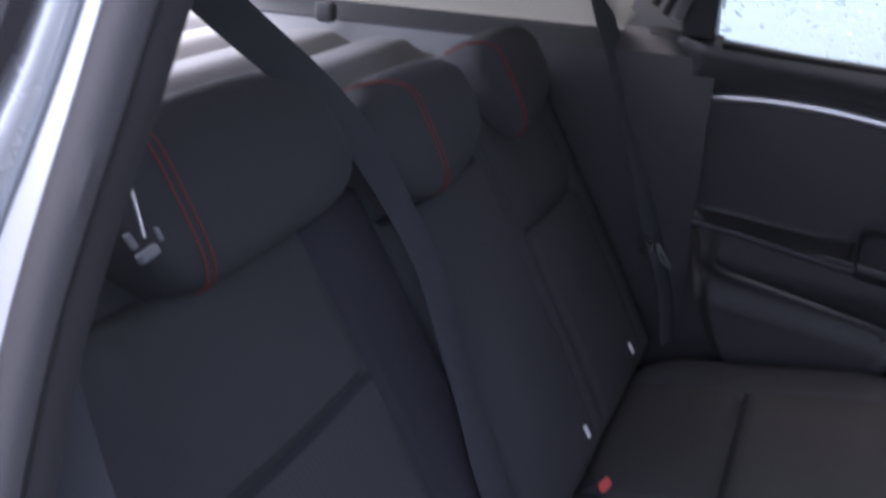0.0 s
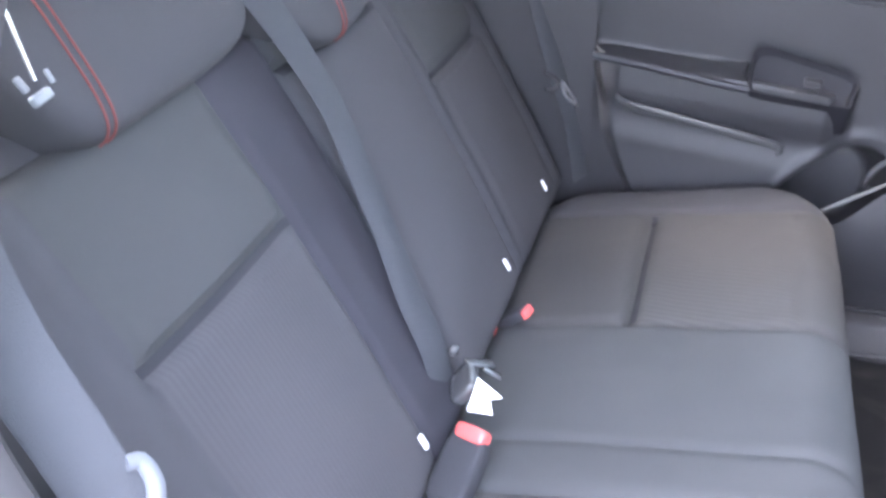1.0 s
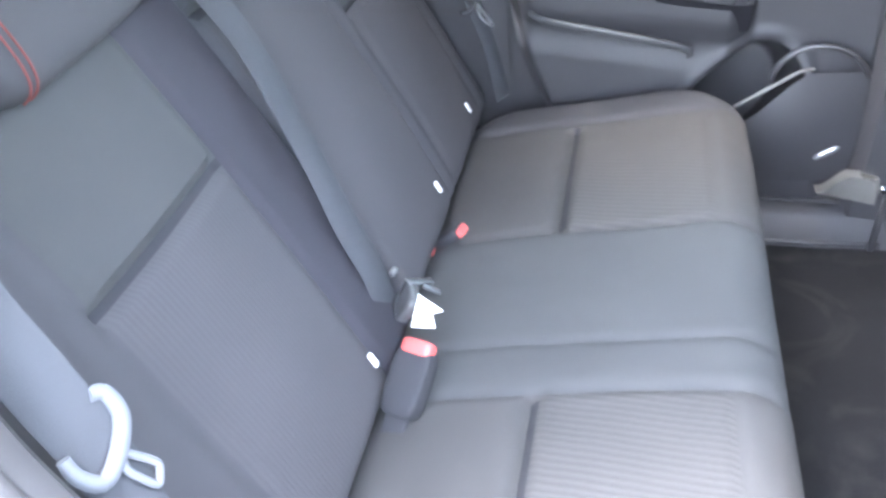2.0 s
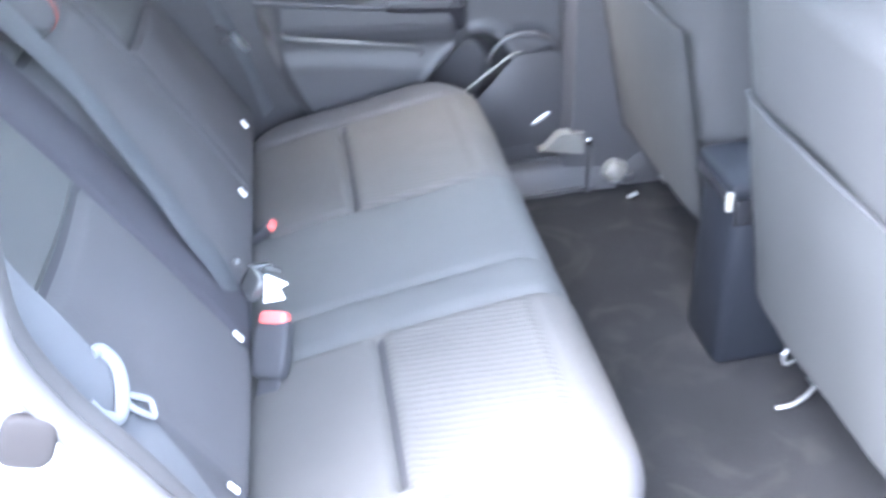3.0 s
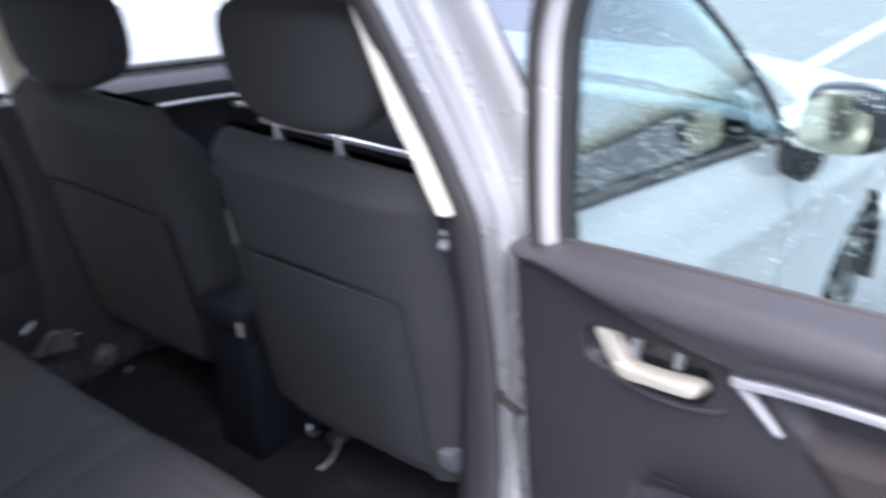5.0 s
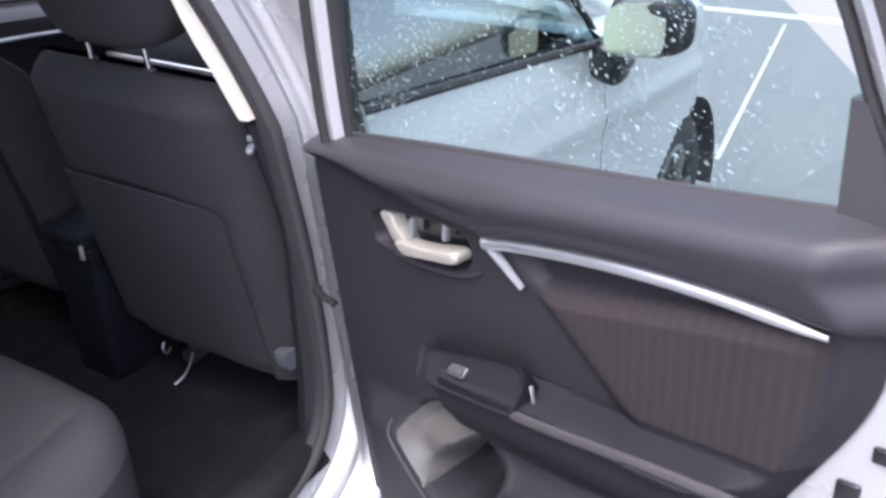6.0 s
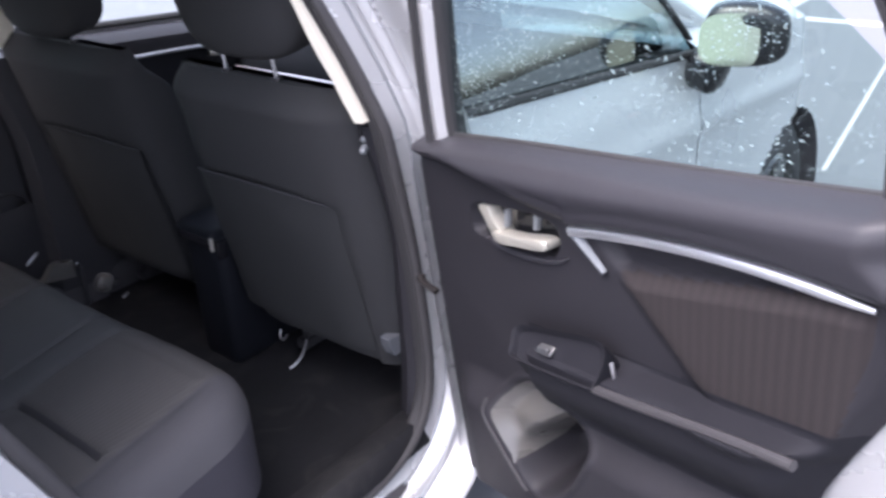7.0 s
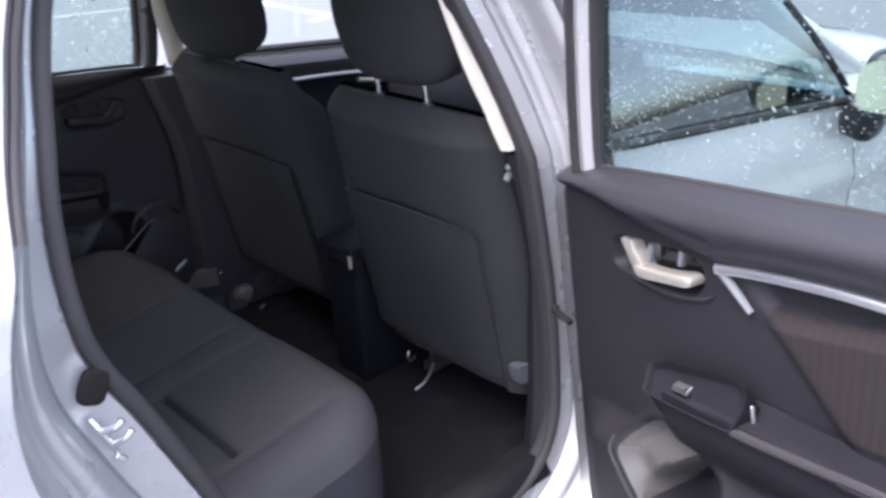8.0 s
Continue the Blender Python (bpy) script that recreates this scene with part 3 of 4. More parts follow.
def pocket(s, v):
    """Distance from the bottle pocket's middle; 1 at its five-sided, rounded rim."""
    s, v = s - POCKET[0], v - POCKET[1]
    sides = ((-0.832, -0.553, 0.0885), (-0.817, 0.577, 0.118), (0.0, 1.0, 0.120), (0.517, 0.855, 0.096), (0.921, -0.390, 0.088), (0.510, -0.860, 0.105))
    return sum(max(0.0, (a * s + b * v) / d) ** 7 for a, b, d in sides) ** (1 / 7)


def pocket_step(s, v):
    """Along the curved step inside the pocket, and past it towards the deep end."""
    s, v = s - 0.257, v - 0.601
    along = 0.667 * s + 0.745 * v
    return along, 0.745 * s - 0.667 * v - 1.6 * along ** 2


def panel_relief(s, v, ledge=0.0):
    """How far the door card stands into the cabin."""
    n = 0.012
    low = pad_line(s)
    n += 0.024 * smooth(low - 0.004, low + 0.022, v) + 0.008 * math.sin(math.pi * smooth(low, TOP, v)) - 0.020 * smooth(1.10, 1.15, v) - 0.036 * smooth(TOP - 0.022 - fall(s), TOP - fall(s), v) ** 1.5
    n += groove(v - low - 0.036, 0.0025, 0.006) * smooth(0.20, 0.32, s) * smooth(0.70, 0.50, s)
    under, rest = smooth(-0.02, 0.02, s - cloth_left(v)) * smooth(0.752, 0.722, s), cloth_top(s)
    n -= 0.018 * (ledge == 0) * smooth(-0.01, 0.02, s - cloth_left(v)) * smooth(0.745, 0.71, s) * smooth(rest - 0.004, rest + 0.010, v) * smooth(trim_line(s), trim_line(s) - 0.010, v)
    n += 0.012 * (ledge == 0) * under * smooth(0.775, 0.80, v) * smooth(rest, rest - 0.022, v)
    arm = smooth(0.25, 0.31, s) * smooth(0.735, 0.66, s)
    top = 0.815 - 0.006 * smooth(0.4, 0.6, s)
    n += 0.058 * arm * smooth(top + 0.012, top - 0.006, v) * smooth(top - 0.17, top - 0.05, v)
    n += 0.045 * smooth(0.03, 0.12, s) * smooth(0.78, 0.70, s) * smooth(0.68 + ledge, 0.60 + ledge, v) * smooth(0.36, 0.40, v)
    if ledge:
        cup = ((s - 0.278) / 0.122) ** 2 + ((v - 0.560 + 0.55 * (s - 0.278)) / 0.135) ** 2
        n += 0.006 * math.exp(-((math.sqrt(cup) - 1.12) / 0.08) ** 2) - 0.15 * smooth(1.08, 0.40, cup)
    else:
        cup = pocket(s, v)
        along, past = pocket_step(s, v)
        n -= 0.038 * smooth(1.03, 0.74, cup) + 0.120 * smooth(-0.010, 0.046, past) * smooth(1.0, 0.80, cup)
        n += 0.004 * math.exp(-((cup - 1.08) / 0.05) ** 2)
    bez = ((s - 0.240) / 0.090) ** 4 + ((v - 1.012 + 0.05 * (s - 0.24)) / 0.034) ** 4
    n -= 0.022 * smooth(1.2, 0.7, bez)
    rear = 0.79 - edge_cut(v)
    n -= 0.02 * smooth(0.04, 0.0, s) + (0.022 + 0.02 * smooth(1.04, 1.09, v)) * smooth(rear - 0.03 - 0.03 * smooth(1.04, 1.09, v), rear, s)
    return n


def edge_cut(v):
    """How much the door card shortens towards its foot."""
    return 0.085 * smooth(0.98, 0.66, v) + 0.12 * smooth(0.72, 0.36, v)


def door(name, fn, cloth, label, s_end=0.79, belt=TOP, drops=0, shell=JAMB_PAINT, near_tones=True, ledge=0.0, big_drops=0):
    d = thing(name, label, "door")
    relief = lambda s, v: panel_relief(s, v, ledge)
    rows, ns, nv = [], 190, 180
    for i in range(ns + 1):
        row = []
        for j in range(nv + 1):
            s = 0.012 + (s_end - 0.012) * i / ns
            v = 0.36 + (belt - fall(s) - 0.36) * j / nv
            s -= edge_cut(v) * i / ns
            row.append(fn(s, relief(s, v), v))
        rows.append(row)
    verts, faces = sheet(rows)
    index = []
    for f in faces:
        i, j = f[0] // (nv + 1), f[0] % (nv + 1)
        s, v = 0.012 + (s_end - 0.012) * i / ns, 0.36 + (belt - fall(s_end * i / ns) - 0.36) * j / nv
        s -= edge_cut(v) * i / ns
        cloth_here = cloth_left(v) < s < 0.748 - 0.16 * max(0, 0.97 - v) and 0.83 < v < cloth_top(s)
        bez = ((s - 0.240) / 0.090) ** 4 + ((v - 1.012) / 0.034) ** 4
        # index 4 darkens the armrest band as shade
        index.append(1 if cloth_here else 2 if v > pad_line(s) + 0.002 else 3 if bez < 0.8 else 4 if s > 0.25 and 0.66 < v < 0.83 else 0)
    # closed door's card: paler copy of the same plastic, holding light and haze
    part("door_card", (verts, faces, index), [DOOR_PLASTIC if near_tones else PLASTIC, cloth, PAD_PLASTIC if near_tones else PLASTIC, GLOSS_BLACK if near_tones else PLASTIC, SHADED_ARM if near_tones else PLASTIC], d, "black door card with a brown ribbed cloth insert")
    # silver strip with its short branch
    pts = [fn(s, relief(s, trim_line(s) + 0.004) + 0.006, trim_line(s)) for s in np.linspace(0.366, 0.750, 40)]
    strip = part("trim_strip", tube(pts, [(0.0082 if near_tones else 0.0065) * (0.35 + 0.65 * min(1, (40 - i) / 6)) for i in range(40)], 10, flat=0.7), SATIN_SILVER, d, "satin silver trim strip")
    pts = [fn(s, relief(s, v) + 0.006, v) for s, v in zip(np.linspace(0.366, 0.418, 10), np.linspace(1.038, 0.978, 10))]
    part("trim_branch", tube(pts, [0.0085 - 0.0004 * i for i in range(10)], 8), GREY_PLASTIC if near_tones else PLASTIC, strip, "grey branch of the strip")
    # inner handle
    wing = [(0.163, 1.041), (0.188, 1.044), (0.200, 1.024), (0.220, 1.002), (0.218, 0.986), (0.205, 0.981), (0.192, 0.992), (0.176, 1.018)]
    arm = [(0.206, 1.003), (0.262, 1.005), (0.311, 1.011), (0.323, 1.006), (0.322, 0.995), (0.309, 0.991), (0.262, 0.988), (0.218, 0.985)]

    def plate(loop, low, high, slope):
        """A small moulding with softened edges over an outline in the door's plane."""
        loop = [tuple(p) for p in spline(loop, 40, True)]
        cs, cv = sum(p[0] for p in loop) / 40, sum(p[1] for p in loop) / 40
        rings = []
        for k, n in ((1.0, low), (1.0, high - 0.004), (0.94, high - 0.001), (0.80, high)):
            rings.append([fn(cs + k * (p - cs), n + (slope * (p - 0.16) if n > low else 0), cv + (0.4 + 0.6 * k) * (q - cv)) for p, q in loop])
        return solid(rings)

    lever = part("handle", join(plate(wing, -0.012, 0.010, 0.12), plate(arm, 0.0, 0.026, 0.03)), CHAMPAGNE if near_tones else GLOSS_GREY, d, "pale champagne lever handle")
    part("lock_knob", mapped(box(0.008, 0.012, 0.034, 0.003, (0.224, 0.004, 1.026), (0, 8, 0)), fn), GREY_PLASTIC if near_tones else PLASTIC, d)
    part("lock_knob", mapped(box(0.008, 0.012, 0.030, 0.003, (0.286, 0.004, 1.030), (0, 8, 0)), fn), GREY_PLASTIC if near_tones else PLASTIC, d)
    part("bezel_lip", tube([fn(s, relief(s, v) + 0.001, v) for s, v in spline([(0.160, 1.028), (0.178, 0.994), (0.205, 0.975), (0.26, 0.966), (0.325, 0.970), (0.352, 0.984)], 26)], [0.002 + 0.004 * math.sin(math.pi * i / 25) for i in range(26)], 8), PAD_PLASTIC if near_tones else PLASTIC, d, "grey lip under the lever")
    # window switch on the armrest
    loop = spline([(0.266, 0.046, 0.842), (0.345, 0.044, 0.858), (0.426, 0.045, 0.868), (0.444, 0.056, 0.842), (0.440, 0.076, 0.804), (0.425, 0.079, 0.797), (0.35, 0.079, 0.795), (0.278, 0.077, 0.797), (0.268, 0.066, 0.812)], 54, True)
    mid = sum(loop) / len(loop)
    rings = [[p + k * (mid - p) + np.array(d) for p in loop] for k, d in ((-0.02, (0, -0.035, -0.06)), (-0.02, (0, -0.01, -0.012)), (0.0, (0, 0.002, 0.003)), (0.05, (0, 0.001, 0.002)), (0.10, (0, -0.005, -0.006)), (0.16, (0, -0.006, -0.007)))]
    switches = part("switch_panel", mapped(solid(rings), fn), SHADED_ARM if near_tones else DOOR_PLASTIC, d, "black recessed switch panel")
    switch = part("window_switch", mapped(join(box(0.030, 0.020, 0.008, 0.003, (0.335, 0.058, 0.824), (-40, 0, 0)), box(0.022, 0.007, 0.007, 0.002, (0.335, 0.064, 0.829), (-40, 0, 0))), fn), GLOSS_GREY if near_tones else PLASTIC, switches)
    part("pull_edge", mapped(box(0.003, 0.006, 0.038, 0.0014, (0.452, 0.050, 0.824), (0, -6, 0)), fn), SATIN_SILVER if near_tones else PLASTIC, d)
    # paler tube paints the highlight along the armrest's outer edge
    part("arm_edge", tube([fn(s, 0.074 + 0.002 * math.sin(9 * s), 0.799 + 0.012 * smooth(0.45, 0.7, s)) for s in np.linspace(0.438, 0.715, 24)], 0.0075, 8), SOFT_PLASTIC if near_tones else PAD_PLASTIC, d, "armrest edge, its highlight put into a paler colour")
    if near_tones:
        part("pocket_lip", tube([fn(s, relief(s, v) + 0.002, v) for s, v in spline([(0.158, 0.632), (0.160, 0.608), (0.178, 0.578), (0.218, 0.518), (0.256, 0.462)], 18)], 0.0035, 8), SOFT_PLASTIC, d, "paler edge of the bottle pocket")
        # pale sheet over the scoop only, painting the light that falls there
        rows = []
        for along in np.linspace(-0.085, 0.115, 26):
            spot = lambda past: (0.257 + 0.667 * along + 0.745 * (past + 1.6 * along ** 2), 0.601 + 0.745 * along - 0.667 * (past + 1.6 * along ** 2))
            inside = [past for past in np.linspace(-0.16, 0.026, 90) if pocket(*spot(past)) < 0.985] or [0.026]
            rows.append([fn(s, relief(s, v) + 0.002, v) for s, v in (spot(past) for past in np.linspace(inside[0], 0.026, 16))])
        part("pocket_lit_patch", sheet(rows), POCKET_LIT, d, "upper scoop of the bottle pocket, light put into its pale colour")
    else:
        part("pocket_lip", tube([fn(s, relief(s, v) + 0.002, v) for s, v in spline([(0.150, 0.652), (0.160, 0.60), (0.182, 0.545), (0.215, 0.48), (0.255, 0.43)], 16)], 0.0045, 8), PAD_PLASTIC, d)
    # outer skin and painted edges
    rows = []
    for v in np.linspace(0.33, 1.112, 24):
        cut = 0.03 * smooth(0.95, 0.7, v) + 0.11 * smooth(0.68, 0.36, v)
        n = -0.125 + 0.045 * smooth(0.95, 1.112, v) + 0.03 * smooth(0.45, 0.3, v)
        e = s_end + 0.055 - cut
        rows.append([fn(s, k, v) for s, k in ((-0.012, 0.0), (-0.03, -0.02), (-0.035, n + 0.03), (-0.02, n), (0.2, n - 0.01), (0.5, n - 0.01), (e - 0.01, n), (e + 0.005, n + 0.02), (e + 0.002, -0.03), (e - 0.010, -0.016), (s_end - edge_cut(v) - 0.03, -0.014))])
    part("outer_panel", sheet(rows), shell, d, "painted door shell")
    # window frame, sash rubber and glass
    path = [(0.085, 1.13), (0.082, 1.20), (0.088, 1.34), (0.102, 1.47), (0.15, 1.54), (0.30, 1.56), (0.50, 1.54), (0.62, 1.485), (0.695, 1.37), (0.745, 1.24), (0.785, 1.14)]
    line = spline(path, 60)

    def frame_sweep(profile):
        out = []
        for i, p in enumerate(line):
            t = line[min(i + 1, 59)] - line[max(i - 1, 0)]
            t = t / np.linalg.norm(t)
            out.append([fn(p[0] - t[1] * o, n, p[1] + t[0] * o) for o, n in profile])
        return solid(out)

    sash = part("window_frame", frame_sweep([(0.002, -0.05), (0.0, -0.02), (0.012, -0.004), (0.032, -0.004), (0.042, -0.02), (0.045, -0.06), (0.05, -0.085)]), JAMB_PAINT, d, "silver painted window frame")
    part("sash_rubber", frame_sweep([(-0.011, -0.036), (-0.011, -0.021), (-0.006, -0.014), (-0.001, -0.014), (-0.001, -0.05), (-0.006, -0.05)]), RUBBER, sash, "black glass run rubber")
    part("frame_seal", frame_sweep([(0.020, 0.0), (0.024, 0.008), (0.030, 0.008), (0.034, 0.0), (0.03, -0.004), (0.024, -0.004)]), RUBBER, sash)
    part("outer_seal", frame_sweep([(0.052 + 0.007 * math.cos(a), -0.022 + 0.008 * math.sin(a)) for a in [math.pi * j / 4 for j in range(8)]]), RUBBER, sash)
    part("corner_cover", mapped(solid([[(s, n, v) for s, v in ((0.728, 1.125), (0.785, 1.115), (0.762, 1.19), (0.737, 1.245), (0.724, 1.25))] for n in (-0.055, -0.014)]), fn), PLASTIC, d, "black sail cover in the window corner")
    part("glass_edge", tube([fn(s, -0.022, belt - 0.001 - fall(s)) for s in np.linspace(0.09, 0.76, 20)], 0.005, 8), RUBBER, d, "black rubber weather strip")
    rows = [[fn(s, -0.027 - 0.012 * smooth(1.1, 1.5, v), v) for s in np.linspace(0.075, 0.79 - 0.28 * smooth(1.12, 1.56, v), 16)] for v in np.linspace(belt - 0.035, 1.555, 10)]
    pane = part("window_pane", sheet(rows), DOOR_GLASS, d, "tinted glass pane beaded with rain")
    pane.visible_shadow = False
    if drops:
        rng = random.Random(5)
        bits = []
        for _ in range(drops):
            s, v = 0.09 + 0.66 * rng.random(), 1.125 + 0.415 * rng.random()
            if s > 0.77 - 0.28 * smooth(1.12, 1.5, v) or rng.random() > 0.45 + 0.9 * noise.noise(Vector((s * 14, 3, v * 14))) + 0.35 * smooth(0.45, 0.1, s):
                continue
            r = 0.0004 + 0.0009 * rng.random() ** 3.5
            if rng.random() < big_drops:
                r *= 3.2
            long = rng.choice((1, 1, 1.2, 1.8, 3.2))
            bits.append(pill(r * long, 0.0006 + r * 0.3, r, 1, 1, (s, -0.0303 - 0.012 * smooth(1.1, 1.5, v), v), (0, rng.choice((20, 60, 75, -40)) + 30 * rng.random(), 0), n=8))
        ob = part("raindrops", mapped(join(*bits), fn), DROP, pane, "rain drops on the glass")
        tagged(ob, kind="stuff")
        ob.visible_shadow = False
    return d


rear_door = door("open_rear_door", open_door, RIB_DOOR, "open silver rear car door with black inner panel and rain-speckled glass", drops=9500)
# latch slots and check strap on the open door
for s, v, h in ((0.802, 0.872, 0.022), (0.778, 0.806, 0.034), (0.805, 1.0, 0.02)):
    part("latch_slot", mapped(box(0.022, 0.008, h, 0.005, (s, -0.014, v)), open_door), GLOSS_BLACK, rear_door, "dark latch slot")
part("check_strap", join(tube(spline([(0.806, -0.752, 0.746), (0.797, -0.775, 0.743), (0.794, -0.792, 0.740), (0.792, -0.806, 0.737)], 12), 0.0062, 8, flat=1.3), pill(0.008, 0.008, 0.009, 0.6, 0.6, (0.806, -0.756, 0.745))), PLUG, rear_door, "black door check strap")
far_door = door("closed_rear_door", shut_door, PLASTIC, "closed rear car door with black inner panel, armrest and silver strip", belt=1.135, drops=8000, shell=PLASTIC, near_tones=False, ledge=0.045, big_drops=0.5)
part("outer_skin", sheet([[shut_door(s, -0.137 + 0.03 * smooth(0.5, 0.3, v) + 0.03 * smooth(0.9, 1.1, v), v) for s in np.linspace(-0.03, 0.85, 10)] for v in np.linspace(0.30, 1.10, 14)]), PAINT, far_door, "silver painted outer skin")
# round speaker grille and pocket moulding low on the closed door
part("speaker_ring", tube([(0.645 + 0.085 * math.cos(a), 0.668 - 0.006 * math.cos(a), 0.60 + 0.075 * math.sin(a)) for a in np.linspace(0.25, 3.1, 24)], 0.006, 8), SOFT_PLASTIC, far_door)
part("pocket_edge", tube(spline([(0.475, 0.628, 0.552), (0.51, 0.632, 0.577), (0.57, 0.64, 0.614), (0.605, 0.645, 0.635), (0.63, 0.65, 0.639)], 20), 0.0028, 8), GLOSS_PALE, far_door, "shiny pocket edge")
part("pocket_rim", tube(spline([(0.105, 0.648, 0.742), (0.135, 0.640, 0.730), (0.26, 0.636, 0.708), (0.39, 0.636, 0.682), (0.405, 0.640, 0.664)], 24), 0.008, 8, flat=0.6), GLOSS_GREY, far_door, "worn pocket rim")
part("pocket_face", sheet([[Vector((0.50 + 0.23 * u, 0.64 + 0.02 * u - 0.012 * math.sin(math.pi * u) * math.sin(math.pi * w), 0.40 + (0.13 + 0.10 * smooth(0, 0.6, u)) * w)) for w in np.linspace(0, 1, 10)] for u in np.linspace(0, 1, 14)]), PLASTIC, far_door)


# ---- front doors ----
def front_door(side, label):
    d = thing("front_door", label, "door", "front doors")
    yy = (lambda x, z: side_y(x, z)) if side < 0 else (lambda x, z: 0.83 - 0.03 * smooth(0.8, 1.05, z))
    belt = lambda x: 1.05 - 0.09 * (x - 0.9)
    rows = [[Vector((x, side * yy(x, z), z)) for z in [0.24 + (belt(x) - 0.24) * j / 30 for j in range(31)]] for x in np.linspace(0.888, 1.785, 30)]
    part("outer_panel", sheet(rows), PAINT, d, "silver painted door skin")
    part("belt_moulding", tube([(x, side * (yy(x, belt(x)) - 0.004), belt(x) + 0.008) for x in np.linspace(0.89, 1.80, 24)], 0.011, 8), RUBBER, d, "black belt moulding")
    glass_rows = [[Vector((x - 0.42 * t * (x - 0.9), side * (yy(x, 1.0) - 0.022 - 0.05 * t - 0.15 * t * t), belt(x) + (1.42 - belt(x)) * t)) for x in np.linspace(0.90, 1.84, 14)] for t in np.linspace(0, 1, 8)]
    p = part("window_pane", sheet(glass_rows), FRONT_GLASS if side < 0 else CLEAR_GLASS, d, "tinted glass pane")
    p.visible_shadow = False
    edge = [r[0] for r in glass_rows] + glass_rows[-1] + [r[-1] for r in glass_rows[::-1]]
    part("window_frame", tube(edge, [0.018] * (len(edge) - 8) + [0.009] * 8, 8), RUBBER, d, "black window frame")
    # inner card
    rows = [[Vector((x, side * y, z)) for y, z in ((0.70, 0.36), (0.665, 0.40), (0.655, 0.6), (0.60, 0.66), (0.60, 0.72), (0.66, 0.735), (0.668, 0.9), (0.655, 0.94), (0.665, belt(x) - 0.03), (0.70, belt(x) - 0.012), (0.78, belt(x) - 0.01))] for x in np.linspace(0.98, 1.75, 16)]
    part("door_card", sheet(rows), DOOR_PLASTIC, d, "black inner door panel")
    part("trim_strip", tube(spline([(1.02, side * 0.657, 0.942), (1.1, side * 0.652, 0.952), (1.39, side * 0.652, 0.93), (1.6, side * 0.652, 0.90)], 24), 0.006, 8), SATIN_SILVER, d, "satin silver trim strip")
    part("handle", tube(spline([(1.42, side * 0.65, 0.90), (1.5, side * 0.645, 0.885), (1.56, side * 0.65, 0.885)], 12), 0.009, 8), CHAMPAGNE, d)
    return d


front_door(-1, "closed silver front door with dark tinted window and a wing mirror")
front_door(1, "closed front door with black inner panel and silver strip")

# wing mirrors
def wing_mirror(side, label):
    m = thing("wing_mirror", label, "mirror", "wing mirrors")
    flip = lambda data: data if side < 0 else ([(v[0], -v[1], v[2]) for v in data[0]], [f[::-1] for f in data[1]])
    turn = (0, 0, 18)
    shell = pill(0.055, 0.100, 0.078, 0.55, 0.5, (1.785, -0.995, 1.04), turn, bend=lambda p: Vector((p.x * (1 - 0.3 * smooth(0, 0.05, p.x)), p.y, p.z * (1 - 0.15 * smooth(0.0, -0.1, p.y)))))
    part("housing", flip(shell), GLOSS_BLACK, m, "black mirror housing")
    part("housing_cap", flip(pill(0.045, 0.094, 0.071, 0.55, 0.5, (1.83, -0.995, 1.043), turn)), PAINT, m, "silver mirror cap")
    face = solid([[Vector((x, 0.070 * math.copysign(abs(math.cos(a)) ** 0.55, math.cos(a)), 0.062 * math.copysign(abs(math.sin(a)) ** 0.6, math.sin(a)) * (1 - 0.12 * math.cos(a)))) for a in np.linspace(0, 2 * math.pi, 33)[:-1]] for x in (-0.004, 0.004)])
    part("mirror_glass", flip(moved(face, pose(1.716, -0.978, 1.037, 0, 12, 22))), MIRROR, m, "bright mirror glass")
    part("foot", flip(pill(0.05, 0.05, 0.05, 0.6, 0.6, (1.76, -0.91, 0.945), (20, 0, 0))), GLOSS_BLACK, m, "black mirror foot")


wing_mirror(-1, "door mirror with silver housing on a black foot")
wing_mirror(1, "door mirror seen through the far front window")

# ---- rear bench ----
bench = thing("rear_seat", "dark grey cloth rear bench seat with ribbed inserts", "seat")


def cushion_point(u, v, n):
    """u across the car from its right side, v forward, n up."""
    v -= 0.05
    return Vector((0.015 + v, u, 0.546 + 0.17 * v - 0.10 * max(0, v - 0.42) + n))


def cushion_relief(u, v):
    y, v = u - 0.625, v - 0.05
    h = 0.0
    for c in (-0.36, 0.335):
        h += 0.010 * math.exp(-(((y - c) / 0.17) ** 2)) * smooth(0, 0.2, v)
    for seam, depth in ((0.158, 0.008), (-0.192, 0.008), (-0.10, 0.005)):
        h += groove(y - seam, depth, 0.006) * smooth(0.0, 0.05, v)
    if 0.165 < y < 0.49 or -0.495 < y < -0.20:
        h += groove(v - 0.192, 0.016, 0.009) + groove(v - 0.425, 0.005, 0.006)
    h += groove(abs(y) - 0.515, 0.006, 0.008) * smooth(0.46, 0.40, v)
    return h + 0.003 * noise.noise(Vector((y * 9, v * 9, 1))) + 0.0012 * noise.noise(Vector((y * 30, v * 22, 5)))


def cushion_cloth(u, v):
    y, v = u - 0.625, v - 0.05
    # dark strip painted along the tuft groove as its shade
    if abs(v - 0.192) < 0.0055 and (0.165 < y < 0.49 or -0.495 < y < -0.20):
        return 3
    if 0.158 < y < 0.512 or -0.512 < y < -0.192:
        return 1 if 0.195 < v < 0.425 else 5
    return 2 if abs(y) > 0.515 else 0


